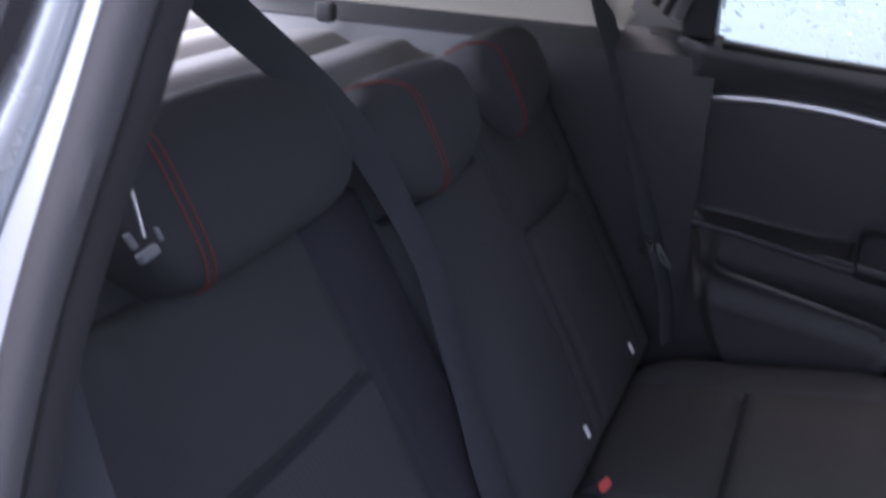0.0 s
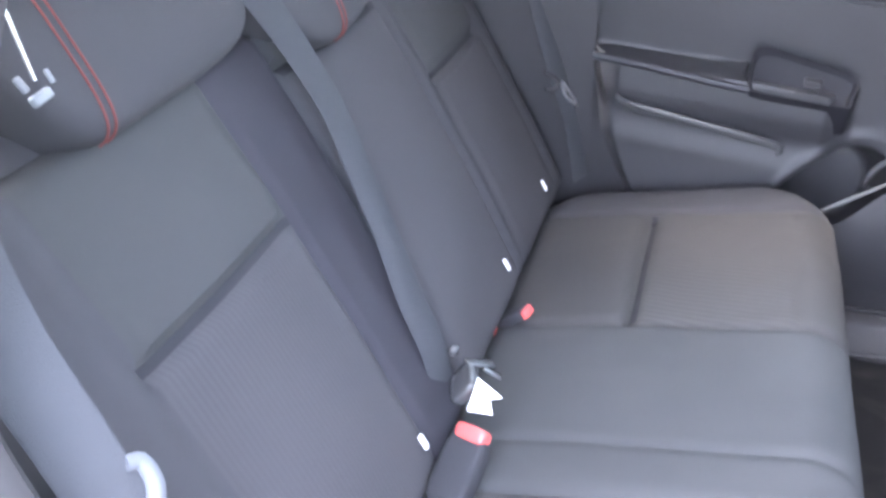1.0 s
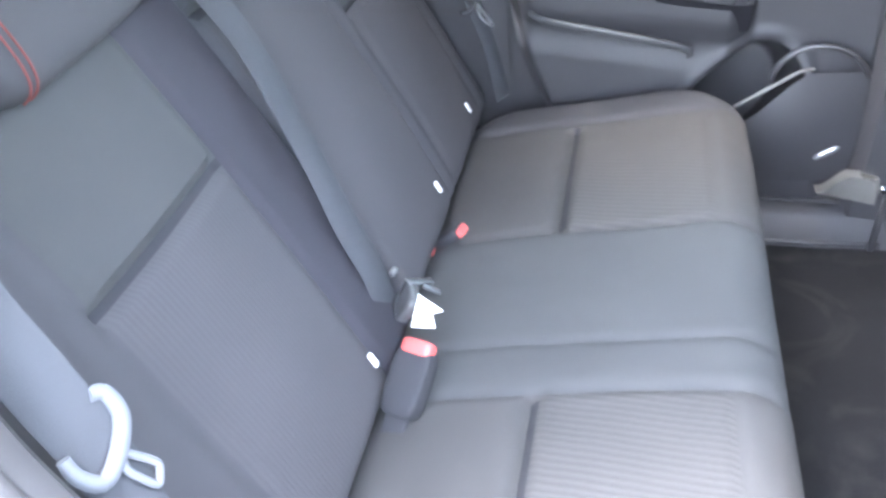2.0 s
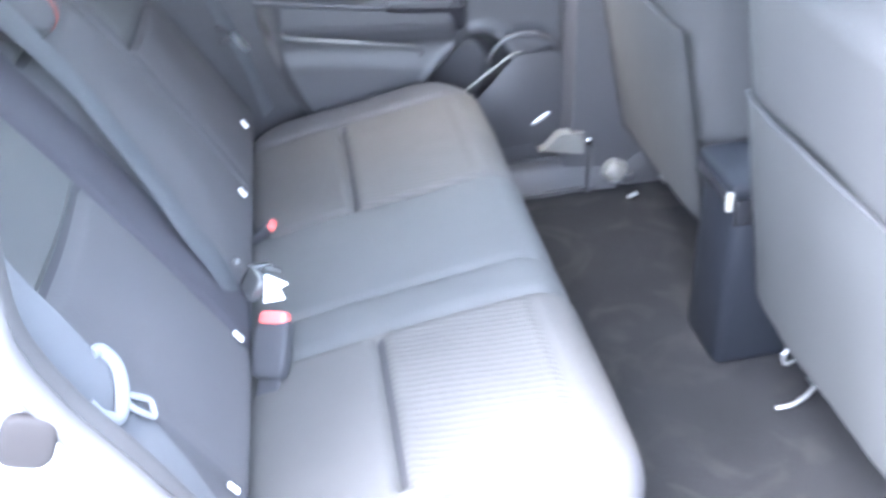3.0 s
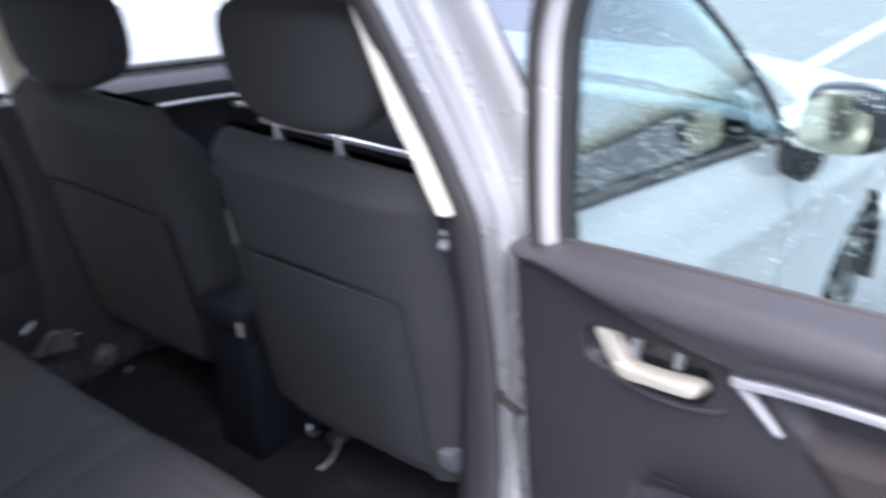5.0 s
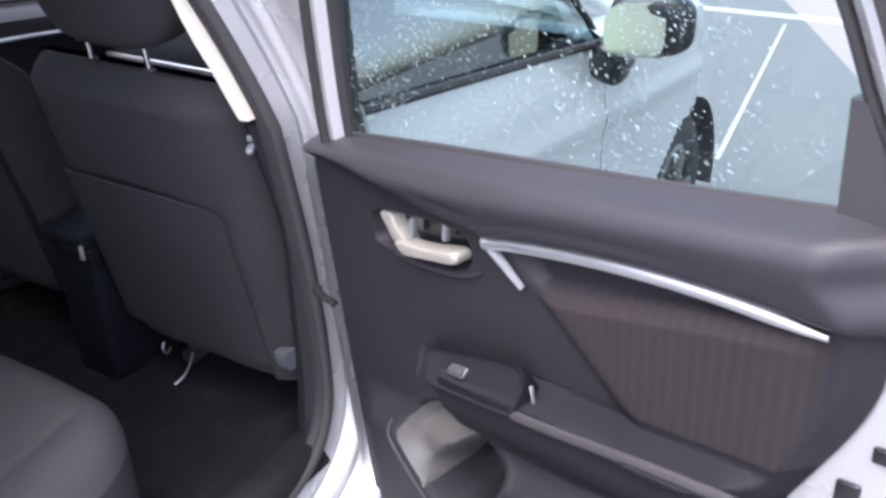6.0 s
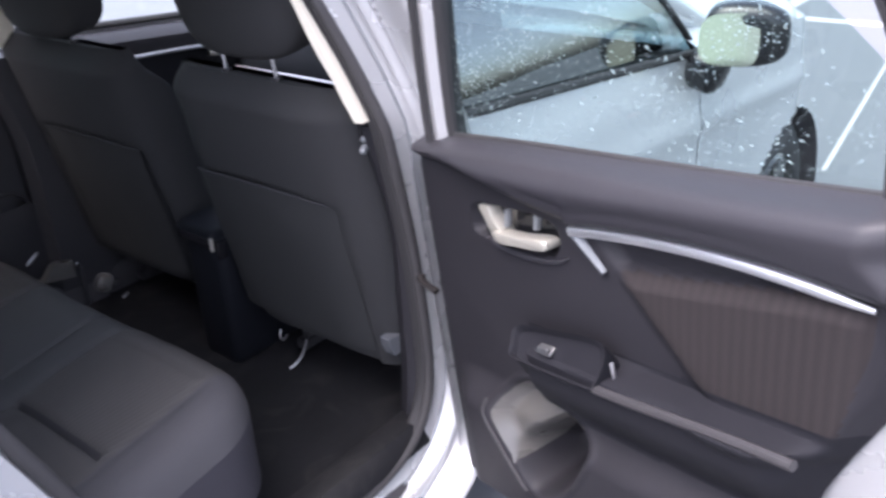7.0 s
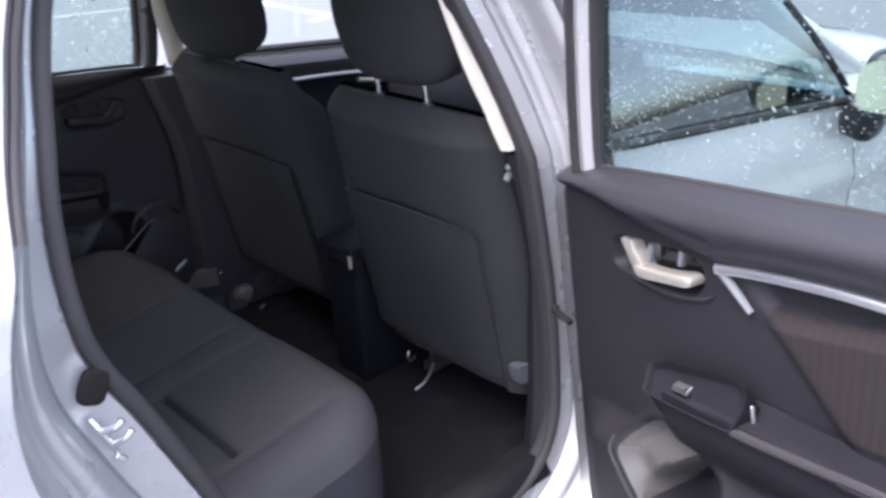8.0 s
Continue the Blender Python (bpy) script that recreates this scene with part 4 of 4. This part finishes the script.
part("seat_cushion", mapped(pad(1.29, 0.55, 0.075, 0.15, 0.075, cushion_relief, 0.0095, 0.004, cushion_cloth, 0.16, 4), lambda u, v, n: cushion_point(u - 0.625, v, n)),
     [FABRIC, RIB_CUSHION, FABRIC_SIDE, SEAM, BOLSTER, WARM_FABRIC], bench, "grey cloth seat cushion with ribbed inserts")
part("seat_base", box(0.36, 1.16, 0.2, 0.03, (0.21, 0.0, 0.39)), CARPET, bench)


def back_point(u, v, n):
    """u across the car, v up along the reclined back, n out of it."""
    return Vector((0.032 - 0.482 * v + 0.876 * n, u, 0.562 + 0.876 * v + 0.482 * n))


def seatback(name, y0, y1, panels, label, dark_from=9.0, slant=0.0):
    w, l = y1 - y0, 0.565

    def fn(u, v):
        y = y0 + u
        h = 0
        for a, b, seam in panels:
            b += slant * smooth(0.36, 0.56, v)
            mid = (a + b) / 2
            h += 0.010 * math.exp(-(((y - mid) / 0.12) ** 2)) * smooth(0, 0.2, v) * smooth(0.565, 0.4, v)
            for e in (a, b):
                h += groove(y - e, 0.006, 0.007)
            if a < y < b:
                h += groove(v - seam, 0.015, 0.009)
        return h + 0.0025 * noise.noise(Vector((y * 8, v * 8, 4)))

    def region(u, v):
        y = y0 + u
        for a, b, seam in panels:
            b += slant * smooth(0.36, 0.56, v)
            if a < y < b:
                # index 3 paints shade into the cross seam
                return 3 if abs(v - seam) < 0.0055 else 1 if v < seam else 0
        return 4 if dark_from < y < dark_from + 0.15 else 2

    data = pad(w, l, 0.042, 0.028, 0.030, fn, 0.0105, 0.004, region, 0.05)
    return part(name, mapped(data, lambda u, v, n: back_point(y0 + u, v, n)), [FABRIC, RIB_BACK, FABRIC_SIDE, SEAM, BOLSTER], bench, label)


seatback("seat_back", -0.625, -0.030, [(-0.46, -0.18, 0.368)], "narrow grey cloth seat back", -0.182)
seatback("seat_back", -0.046, 0.635, [(-0.03, 0.262, 0.50), (0.30, 0.565, 0.355)], "wide grey cloth seat back")
for y in (0.49, 0.21, -0.20, -0.484):
    part("anchor_tag", box(0.005, 0.009, 0.02, 0.003, (0.010, y, 0.621), (0, -29, 0)), WHITE, bench, "small white anchor tag")


def headrest(yc, half, stitch, label, low=0.0, turn=0.0, right=0.042, curl=0.012):
    """A saddle headrest, its front lip lowest below the stitching."""
    h = thing("headrest", label, "headrest", "rear headrests")
    m = pose(-0.279 + 0.55 * low, yc, 1.105 - low, 0, -28, turn)
    y0 = stitch - yc

    def bend(p):
        d = p.y - y0
        side = half + y0 if d < 0 else half - y0
        lift = (0.050 + 0.010 * (right < 0.03) if d < 0 else right) * min(1.0, abs(d) / side) ** 2
        return Vector((p.x + 0.012 * (p.y / half) ** 2, p.y, p.z + lift * smooth(0.04, -0.08, p.z) - 0.010 * (p.y / half) ** 2 * smooth(0, 0.08, p.z)))

    cover = part("pad", moved(pill(0.052, half, 0.085, 0.5, 0.5, n=48, bend=bend), m), FABRIC_SIDE, h)
    for dy in (-0.0055, 0.0055):
        prof = []
        for a in np.linspace(-1.42, 1.75, 40):
            sg = lambda c, e: math.copysign(abs(c) ** e, c)
            y = y0 + dy - curl * smooth(0.2, 1.4, a)
            k = max(0.0, 1 - (abs(y) / half) ** 4) ** 0.25
            ca = sg(math.cos(a), 0.5)
            p = bend(Vector((0.052 * ca * k, y, 0.085 * sg(math.sin(a), 0.5))))
            prof.append(m @ (p + Vector((0.0004, 0, 0))))
        part("stitching", tube(prof, 0.0013, 6, up=(0, 1, 0)), STITCH, cover, "red double stitching")
    return h


headrest(-0.248, 0.178, -0.355, "dark grey saddle headrest with red double stitching", right=0.006)
headrest(0.112, 0.162, 0.095, "dark grey centre headrest with red double stitching", 0.045, curl=0.085)
headrest(0.452, 0.130, 0.395, "dark grey outer headrest with red double stitching", 0.045, curl=0.055)
# chrome post and collar beside the near headrest
release = thing("headrest_post", "chrome post with pale collar beside the headrest", "post")
part("rod", tube([(-0.184, -0.470, 1.228), (-0.167, -0.470, 1.146)], 0.0019), CHROME, release)
part("collar", join(box(0.007, 0.022, 0.008, 0.002, (-0.165, -0.470, 1.134), (0, -28, 10)), box(0.004, 0.006, 0.012, 0.0015, (-0.172, -0.478, 1.145), (10, -28, 0)), box(0.003, 0.004, 0.010, 0.0012, (-0.161, -0.462, 1.147), (0, -28, 0))), GREY_PLASTIC, release, "pale plastic collar")


# ---- belts and buckles ----
def buckle(at, turn, label, red=True, size=1.0):
    b = thing("seat_buckle", label, "buckle", "seat buckles")
    m = (Matrix.Translation(at) @ turn if isinstance(turn, Matrix) else pose(*at, *turn)) @ Matrix.Diagonal((size, size, size, 1))
    case = part("housing", moved(pill(0.014, 0.024, 0.040, 0.45, 0.4, (0, 0, -0.008)), m), BLACK_WEBBING, b)
    part("button", moved(pill(0.0105, 0.019, 0.009, 0.5, 0.45, (0.004, 0.001, 0.030)), m), RED_PLASTIC, case, "red release button")
    part("stalk", moved(box(0.008, 0.03, 0.07, 0.003, (0, 0, -0.075)), m), BLACK_WEBBING, b)
    return b


up = Vector((0.22, 0.72, 0.66)).normalized()
wide = Vector((0.92, -0.36, 0.1))
wide = (wide - wide.dot(up) * up).normalized()
lying = Matrix((wide.cross(up), wide, up)).transposed().to_4x4()
buckle((0.056, -0.197, 0.598), lying, "black seat buckle with a red button lying on the cushion", size=1.15)
buckle((0.036, 0.164, 0.562), (0, 50, -12), "black seat buckle with a red button pushed into the seat gap", size=0.7)
buckle((-0.002, 0.140, 0.532), (0, 30, 0), "black seat buckle almost hidden in the seat gap", size=0.5)

belt = thing("centre_belt", "dark grey centre seat belt running into the seat gap", "seat belt")
part("webbing", ribbon([(-0.52, -0.32, 1.43), (-0.38, -0.235, 1.335), (-0.29, -0.17, 1.235), (-0.232, -0.068, 1.12)] + [tuple(back_point(y, v, n)) for y, v, n in ((-0.030, 0.455, 0.031), (-0.047, 0.36, 0.029), (-0.063, 0.27, 0.024), (-0.076, 0.19, 0.016), (-0.085, 0.11, 0.010), (-0.093, 0.03, -0.015))],
                       [(0.7, -0.6, 0.35), (0.75, -0.55, 0.35), (0.8, -0.45, 0.4), (0.85, -0.3, 0.48)] + [(0.876, -0.1, 0.48)] * 3 + [(0.876, -0.2, 0.48)] * 3, 0.05), WEBBING, belt, "dark grey webbing")
tongue = part("tongue", join(pill(0.010, 0.026, 0.022, 0.5, 0.5, (0.036, -0.118, 0.650), (0, 40, 20)), pill(0.006, 0.010, 0.005, 0.7, 0.7, (0.012, -0.080, 0.668)),
                             box(0.04, 0.016, 0.005, 0.002, (0.048, -0.090, 0.663), (0, 20, 40)), box(0.026, 0.010, 0.004, 0.002, (0.066, -0.098, 0.658), (0, 30, 10))), GLOSS_GREY, belt, "dark grey plastic tongue")
part("label", moved(solid([[Vector((x, y, d)) for x, y in ((-0.0175, -0.018), (-0.0075, 0.0225), (0.024, 0.0015), (0.009, -0.002), (0.0135, -0.0195))] for d in (0.0, 0.0012)]), pose(0.066, -0.142, 0.655, 53, 0, 7)), WHITE, belt, "small white label")


def outer_belt(pts, nrm, grip, plate, label, pale, plate_mat, r):
    b = thing("seat_belt", label, "seat belt", "outer rear belts")
    part("webbing", ribbon(pts, nrm, 0.047), WEBBING, b)
    grip_ob = part("tongue_grip", tube(spline(grip, 26), [r * (0.75 + 0.25 * math.sin(math.pi * i / 25)) for i in range(26)], 10, up=nrm[0], flat=1.2), pale, b, "plastic belt grip")
    part("tongue_plate", tube(spline(plate, 24, True), 0.0032, 8, True, up=nrm[0]), plate_mat, grip_ob, "steel tongue plate")
    return b


outer_belt([(-0.185, 0.675, 1.30), (-0.145, 0.662, 1.17), (-0.095, 0.655, 1.05), (-0.045, 0.646, 0.905), (-0.006, 0.638, 0.79), (0.03, 0.65, 0.68), (0.05, 0.66, 0.56)],
           [(0.8, -0.5, 0.3)] * 7, [(-0.020, 0.606, 0.790), (-0.008, 0.618, 0.778), (0.002, 0.624, 0.765), (-0.004, 0.612, 0.755), (-0.016, 0.598, 0.760)],
           [(0.008, 0.636, 0.762), (0.020, 0.644, 0.742), (0.030, 0.652, 0.722), (0.032, 0.642, 0.720), (0.016, 0.634, 0.738)],
           "grey seat belt with tongue hanging beside the closed door", GLOSS_GREY, STEEL, 0.004)
outer_belt([(-0.17, -0.60, 1.31), (-0.135, -0.612, 1.18), (-0.103, -0.620, 1.055), (-0.070, -0.621, 0.972), (-0.036, -0.626, 0.895), (0.012, -0.646, 0.77), (0.05, -0.66, 0.62)],
           [(0.66, -0.56, 0.50)] * 4 + [(0.80, -0.35, 0.48)] * 3, [(-0.048, -0.606, 0.949), (-0.043, -0.597, 0.944), (-0.034, -0.600, 0.926), (-0.031, -0.619, 0.909), (-0.033, -0.640, 0.902), (-0.043, -0.649, 0.915), (-0.050, -0.648, 0.930)],
           [(-0.029, -0.617, 0.906), (-0.022, -0.610, 0.896), (-0.014, -0.605, 0.885), (-0.012, -0.610, 0.878), (-0.012, -0.615, 0.874), (-0.018, -0.620, 0.884), (-0.025, -0.623, 0.895), (-0.028, -0.621, 0.902)],
           "grey seat belt with pale tongue resting on the near bolster", PALE_PLASTIC, PALE_PLASTIC, 0.0058)


# ---- front seats ----
def front_seat(yc, label, width=1.0, rise=0.0):
    f = thing("front_seat", label, "seat", "front seats", at=(-0.02, yc, 0))
    inner = 1 if yc < 0 else -1
    crest = 1.112

    def seat_back(z):
        return 0.738 + 0.19 * (1.12 - z) + 0.050 * max(0, (z - 1.058) / 0.054) ** 1.2

    rows = []
    for z in [0.44 + (crest - 0.002 - 0.44) * (i / 53) ** 0.85 for i in range(54)]:
        top = smooth(1.12, 0.95, z)
        half = width * (0.263 + 0.012 * smooth(0.5, 0.8, z)) * (0.86 + 0.14 * math.sqrt(max(0, 1 - (1 - min(1, (crest - z) / 0.06)) ** 2)))
        depth = 0.035 + 0.105 * math.sqrt(min(1, (crest - z) / 0.10))
        ring = []
        for j in range(56):
            a = 2 * math.pi * j / 56
            cy, cx = math.copysign(abs(math.cos(a)) ** 0.42, math.cos(a)), math.copysign(abs(math.sin(a)) ** 0.55, math.sin(a))
            x = seat_back(z) + depth * 0.5 * (1 + cx)
            if cx > 0:
                x += 0.06 * abs(cy) ** 3 * top
            else:
                x += 0.034 * abs(cy) ** 5 + 0.010 * math.cos(cy * 1.5)
                y = cy * half * inner
                # the shallow tray that the map pocket closes, with a rounded bolster beside it
                low = smooth(0.880, 0.862, z + 0.012 * ((y - 0.03) / 0.2) ** 2)
                x += 0.014 * low * smooth(-0.212, -0.188, y) * smooth(0.262, 0.246, y)
                x += 0.004 * noise.noise(Vector((cy * 3, z * 7, yc)))
            ring.append(Vector((x, cy * half, z)))
        rows.append(ring)
    back = part("backrest", solid(rows), FRONT_CLOTH, f, "dark cloth backrest with a map pocket")
    pocket = []
    for t in np.linspace(0, 1, 30):
        y = -0.196 + 0.448 * t
        top_z = 0.872 - 0.012 * ((y - 0.03) / 0.2) ** 2
        col = []
        for i in range(19):
            z = 0.47 + (top_z - 0.47) * i / 18
            sag = 0.012 * math.sin(math.pi * t) * smooth(0.5, 0.84, z)
            crease = 0.0022 * noise.noise(Vector((y * 16, z * 7, 2 + yc)))
            col.append(Vector((seat_back(z) + 0.012 - sag + crease + 0.012 * abs(2 * t - 1) ** 6, inner * y, z)))
        col.append(col[-1] + Vector((0.008, 0, 0.001)))
        pocket.append(col)
    part("map_pocket", sheet(pocket), POCKET_CLOTH, back, "grey cloth map pocket")
    hem = [p[-2] + Vector((0.001, 0, 0)) for p in pocket]
    part("pocket_hem", tube(hem, 0.0035, 8), SEAM, back)
    part("headrest", pill(0.058, 0.190, 0.108, 0.5, 0.42, (0.790, -0.012 * inner, 1.266 + rise), (0, -8, 0), n=40, bend=lambda p: Vector((p.x + 0.024 * (p.y / 0.18) ** 2, p.y * (1 - 0.11 * smooth(0.0, -0.1, p.z)), p.z + 0.004 * (p.y / 0.18) ** 2 * smooth(0, -0.08, p.z)))), FRONT_CLOTH, f, "dark cloth headrest")
    for s in (-0.078, 0.078):
        rod = part("post", tube([(0.808, s, 1.105), (0.792, s, 1.235)], 0.0052), CHROME, f, "chrome headrest post")
        part("collar", pill(0.009, 0.011, 0.005, 0.6, 0.7, (0.808, s, 1.113)), PLASTIC, rod, "black plastic collar")
    if yc < 0:
        part("side_tag", box(0.006, 0.004, 0.030, 0.002, (0.815, -0.262, 1.030), (0, 25, 0)), material("dull_red_tag", (0.16, 0.035, 0.035), 0.7, grain=0.3), back, "small dull red tag")
    part("seat_cushion", pill(0.27, 0.26, 0.075, 0.4, 0.35, (1.18, 0, 0.515), (0, -6, 0)), FABRIC, f)
    part("seat_frame", box(0.46, 0.40, 0.06, 0.02, (1.16, 0, 0.43)), PLASTIC, f)
    for s in (-0.2, 0.2):
        part("rail", join(box(0.42, 0.035, 0.03, 0.005, (1.20, s, 0.295)), box(0.05, 0.02, 0.12, 0.005, (1.03, s, 0.35)), box(0.05, 0.02, 0.10, 0.005, (1.33, s, 0.36))), PLASTIC, f, "black seat rail")
        if s * yc > 0:
            part("hinge_cover", moved(solid([[Vector((x, y, z)) for x, z in ((-0.036, 0.026), (-0.020, 0.032), (0.030, 0.030), (0.036, 0.018), (0.012, -0.036), (-0.006, -0.038), (-0.026, -0.008))] for y in (-0.014, -0.010, 0.010, 0.014)]), pose(0.882, s * 1.26, 0.514, 0, 12, 0) @ Matrix.Diagonal((0.78, 1, 0.66, 1))), PALE_PLASTIC if s < 0 and yc < 0 else PLASTIC, f, "recliner cover")
    if yc < 0:
        part("release_bar", tube(spline([(0.966, 0.146, 0.342), (0.950, 0.146, 0.315), (0.930, 0.150, 0.293), (0.908, 0.160, 0.279)], 20), 0.0032, 8), STEEL, f, "bent release bar")
        part("wire_clip", tube(spline([(0.945, 0.196, 0.352), (0.936, 0.204, 0.338), (0.940, 0.220, 0.342), (0.948, 0.224, 0.356)], 12), 0.003, 8), STEEL, f)
    return f


near_seat = front_seat(-0.352, "dark grey cloth front seat with headrest and map pocket", 1.03, 0.0)
far_seat = front_seat(0.395, "dark grey cloth front seat beside the closed front door", 1.08, -0.034)

# centre console box between the front seats
console = thing("centre_console", "black plastic centre console with a glossy lid", "console")
part("box", box(0.54, 0.145, 0.38, 0.022, (1.095, 0.008, 0.46)), DASH, console)
lid = part("lid", box(0.42, 0.150, 0.035, 0.014, (1.02, 0.008, 0.655)), DASH, console)
part("lid_edge", join(box(0.014, 0.140, 0.030, 0.005, (0.816, 0.006, 0.640)), box(0.03, 0.008, 0.05, 0.003, (0.835, -0.067, 0.618))), GLOSS_BLACK, lid, "gloss black edge")
# pale sliver added as the glint on the lid's near corner
part("corner_glint", box(0.008, 0.010, 0.036, 0.003, (0.812, -0.060, 0.638)), CHAMPAGNE, console)
# belt anchors and brackets on the floor by the far pillar
anchor = thing("floor_anchor", "steel belt anchor bolted at the foot of the far pillar", "bracket")
part("plate", box(0.012, 0.010, 0.13, 0.004, (0.787, 0.598, 0.340), (0, 3, 0)), PLASTIC, anchor)
part("bolt", pill(0.007, 0.008, 0.010, 0.7, 0.7, (0.780, 0.594, 0.420)), CHROME, anchor)
# pale wedge and bright steel sliver stand in for glare on the dark trim
foot = thing("pillar_foot_trim", "grey pillar foot trim with glints put into its colour", "trim")
wedge = [[Vector((0.664 + 0.110 * u, 0.606 - 0.012 * w * math.sin(math.pi * min(1, 0.15 + u)), 0.400 - 0.022 * u + (0.052 * smooth(0, 0.5, u) + 0.004) * w)) for w in np.linspace(0, 1, 8)] for u in np.linspace(0, 1, 14)]
part("cover", solid([r + [p + Vector((0, 0.03, 0)) for p in r[::-1]] for r in wedge]), GLOSS_PALE, foot, "flare of the pillar trim, glare put in as a pale colour")
part("rail_cover", pill(0.030, 0.024, 0.030, 0.75, 0.65, (0.852, 0.610, 0.322), (0, 30, 0)), GLOSS_PALE, foot, "pale rounded cover")
part("trim_glint", pill(0.026, 0.004, 0.006, 0.8, 0.8, (0.676, 0.640, 0.470), (0, -32, 0)), STEEL, foot, "bright sliver added as a glint")
bracket = thing("rail_bracket", "grey seat rail end bracket on the carpet", "bracket")
part("cap", pill(0.022, 0.012, 0.012, 0.6, 0.6, (0.885, 0.600, 0.305), (0, 0, 20)), GLOSS_GREY, bracket)
part("stud", box(0.026, 0.010, 0.008, 0.003, (0.880, 0.545, 0.283), (0, -12, 15)), GREY_PLASTIC, bracket)
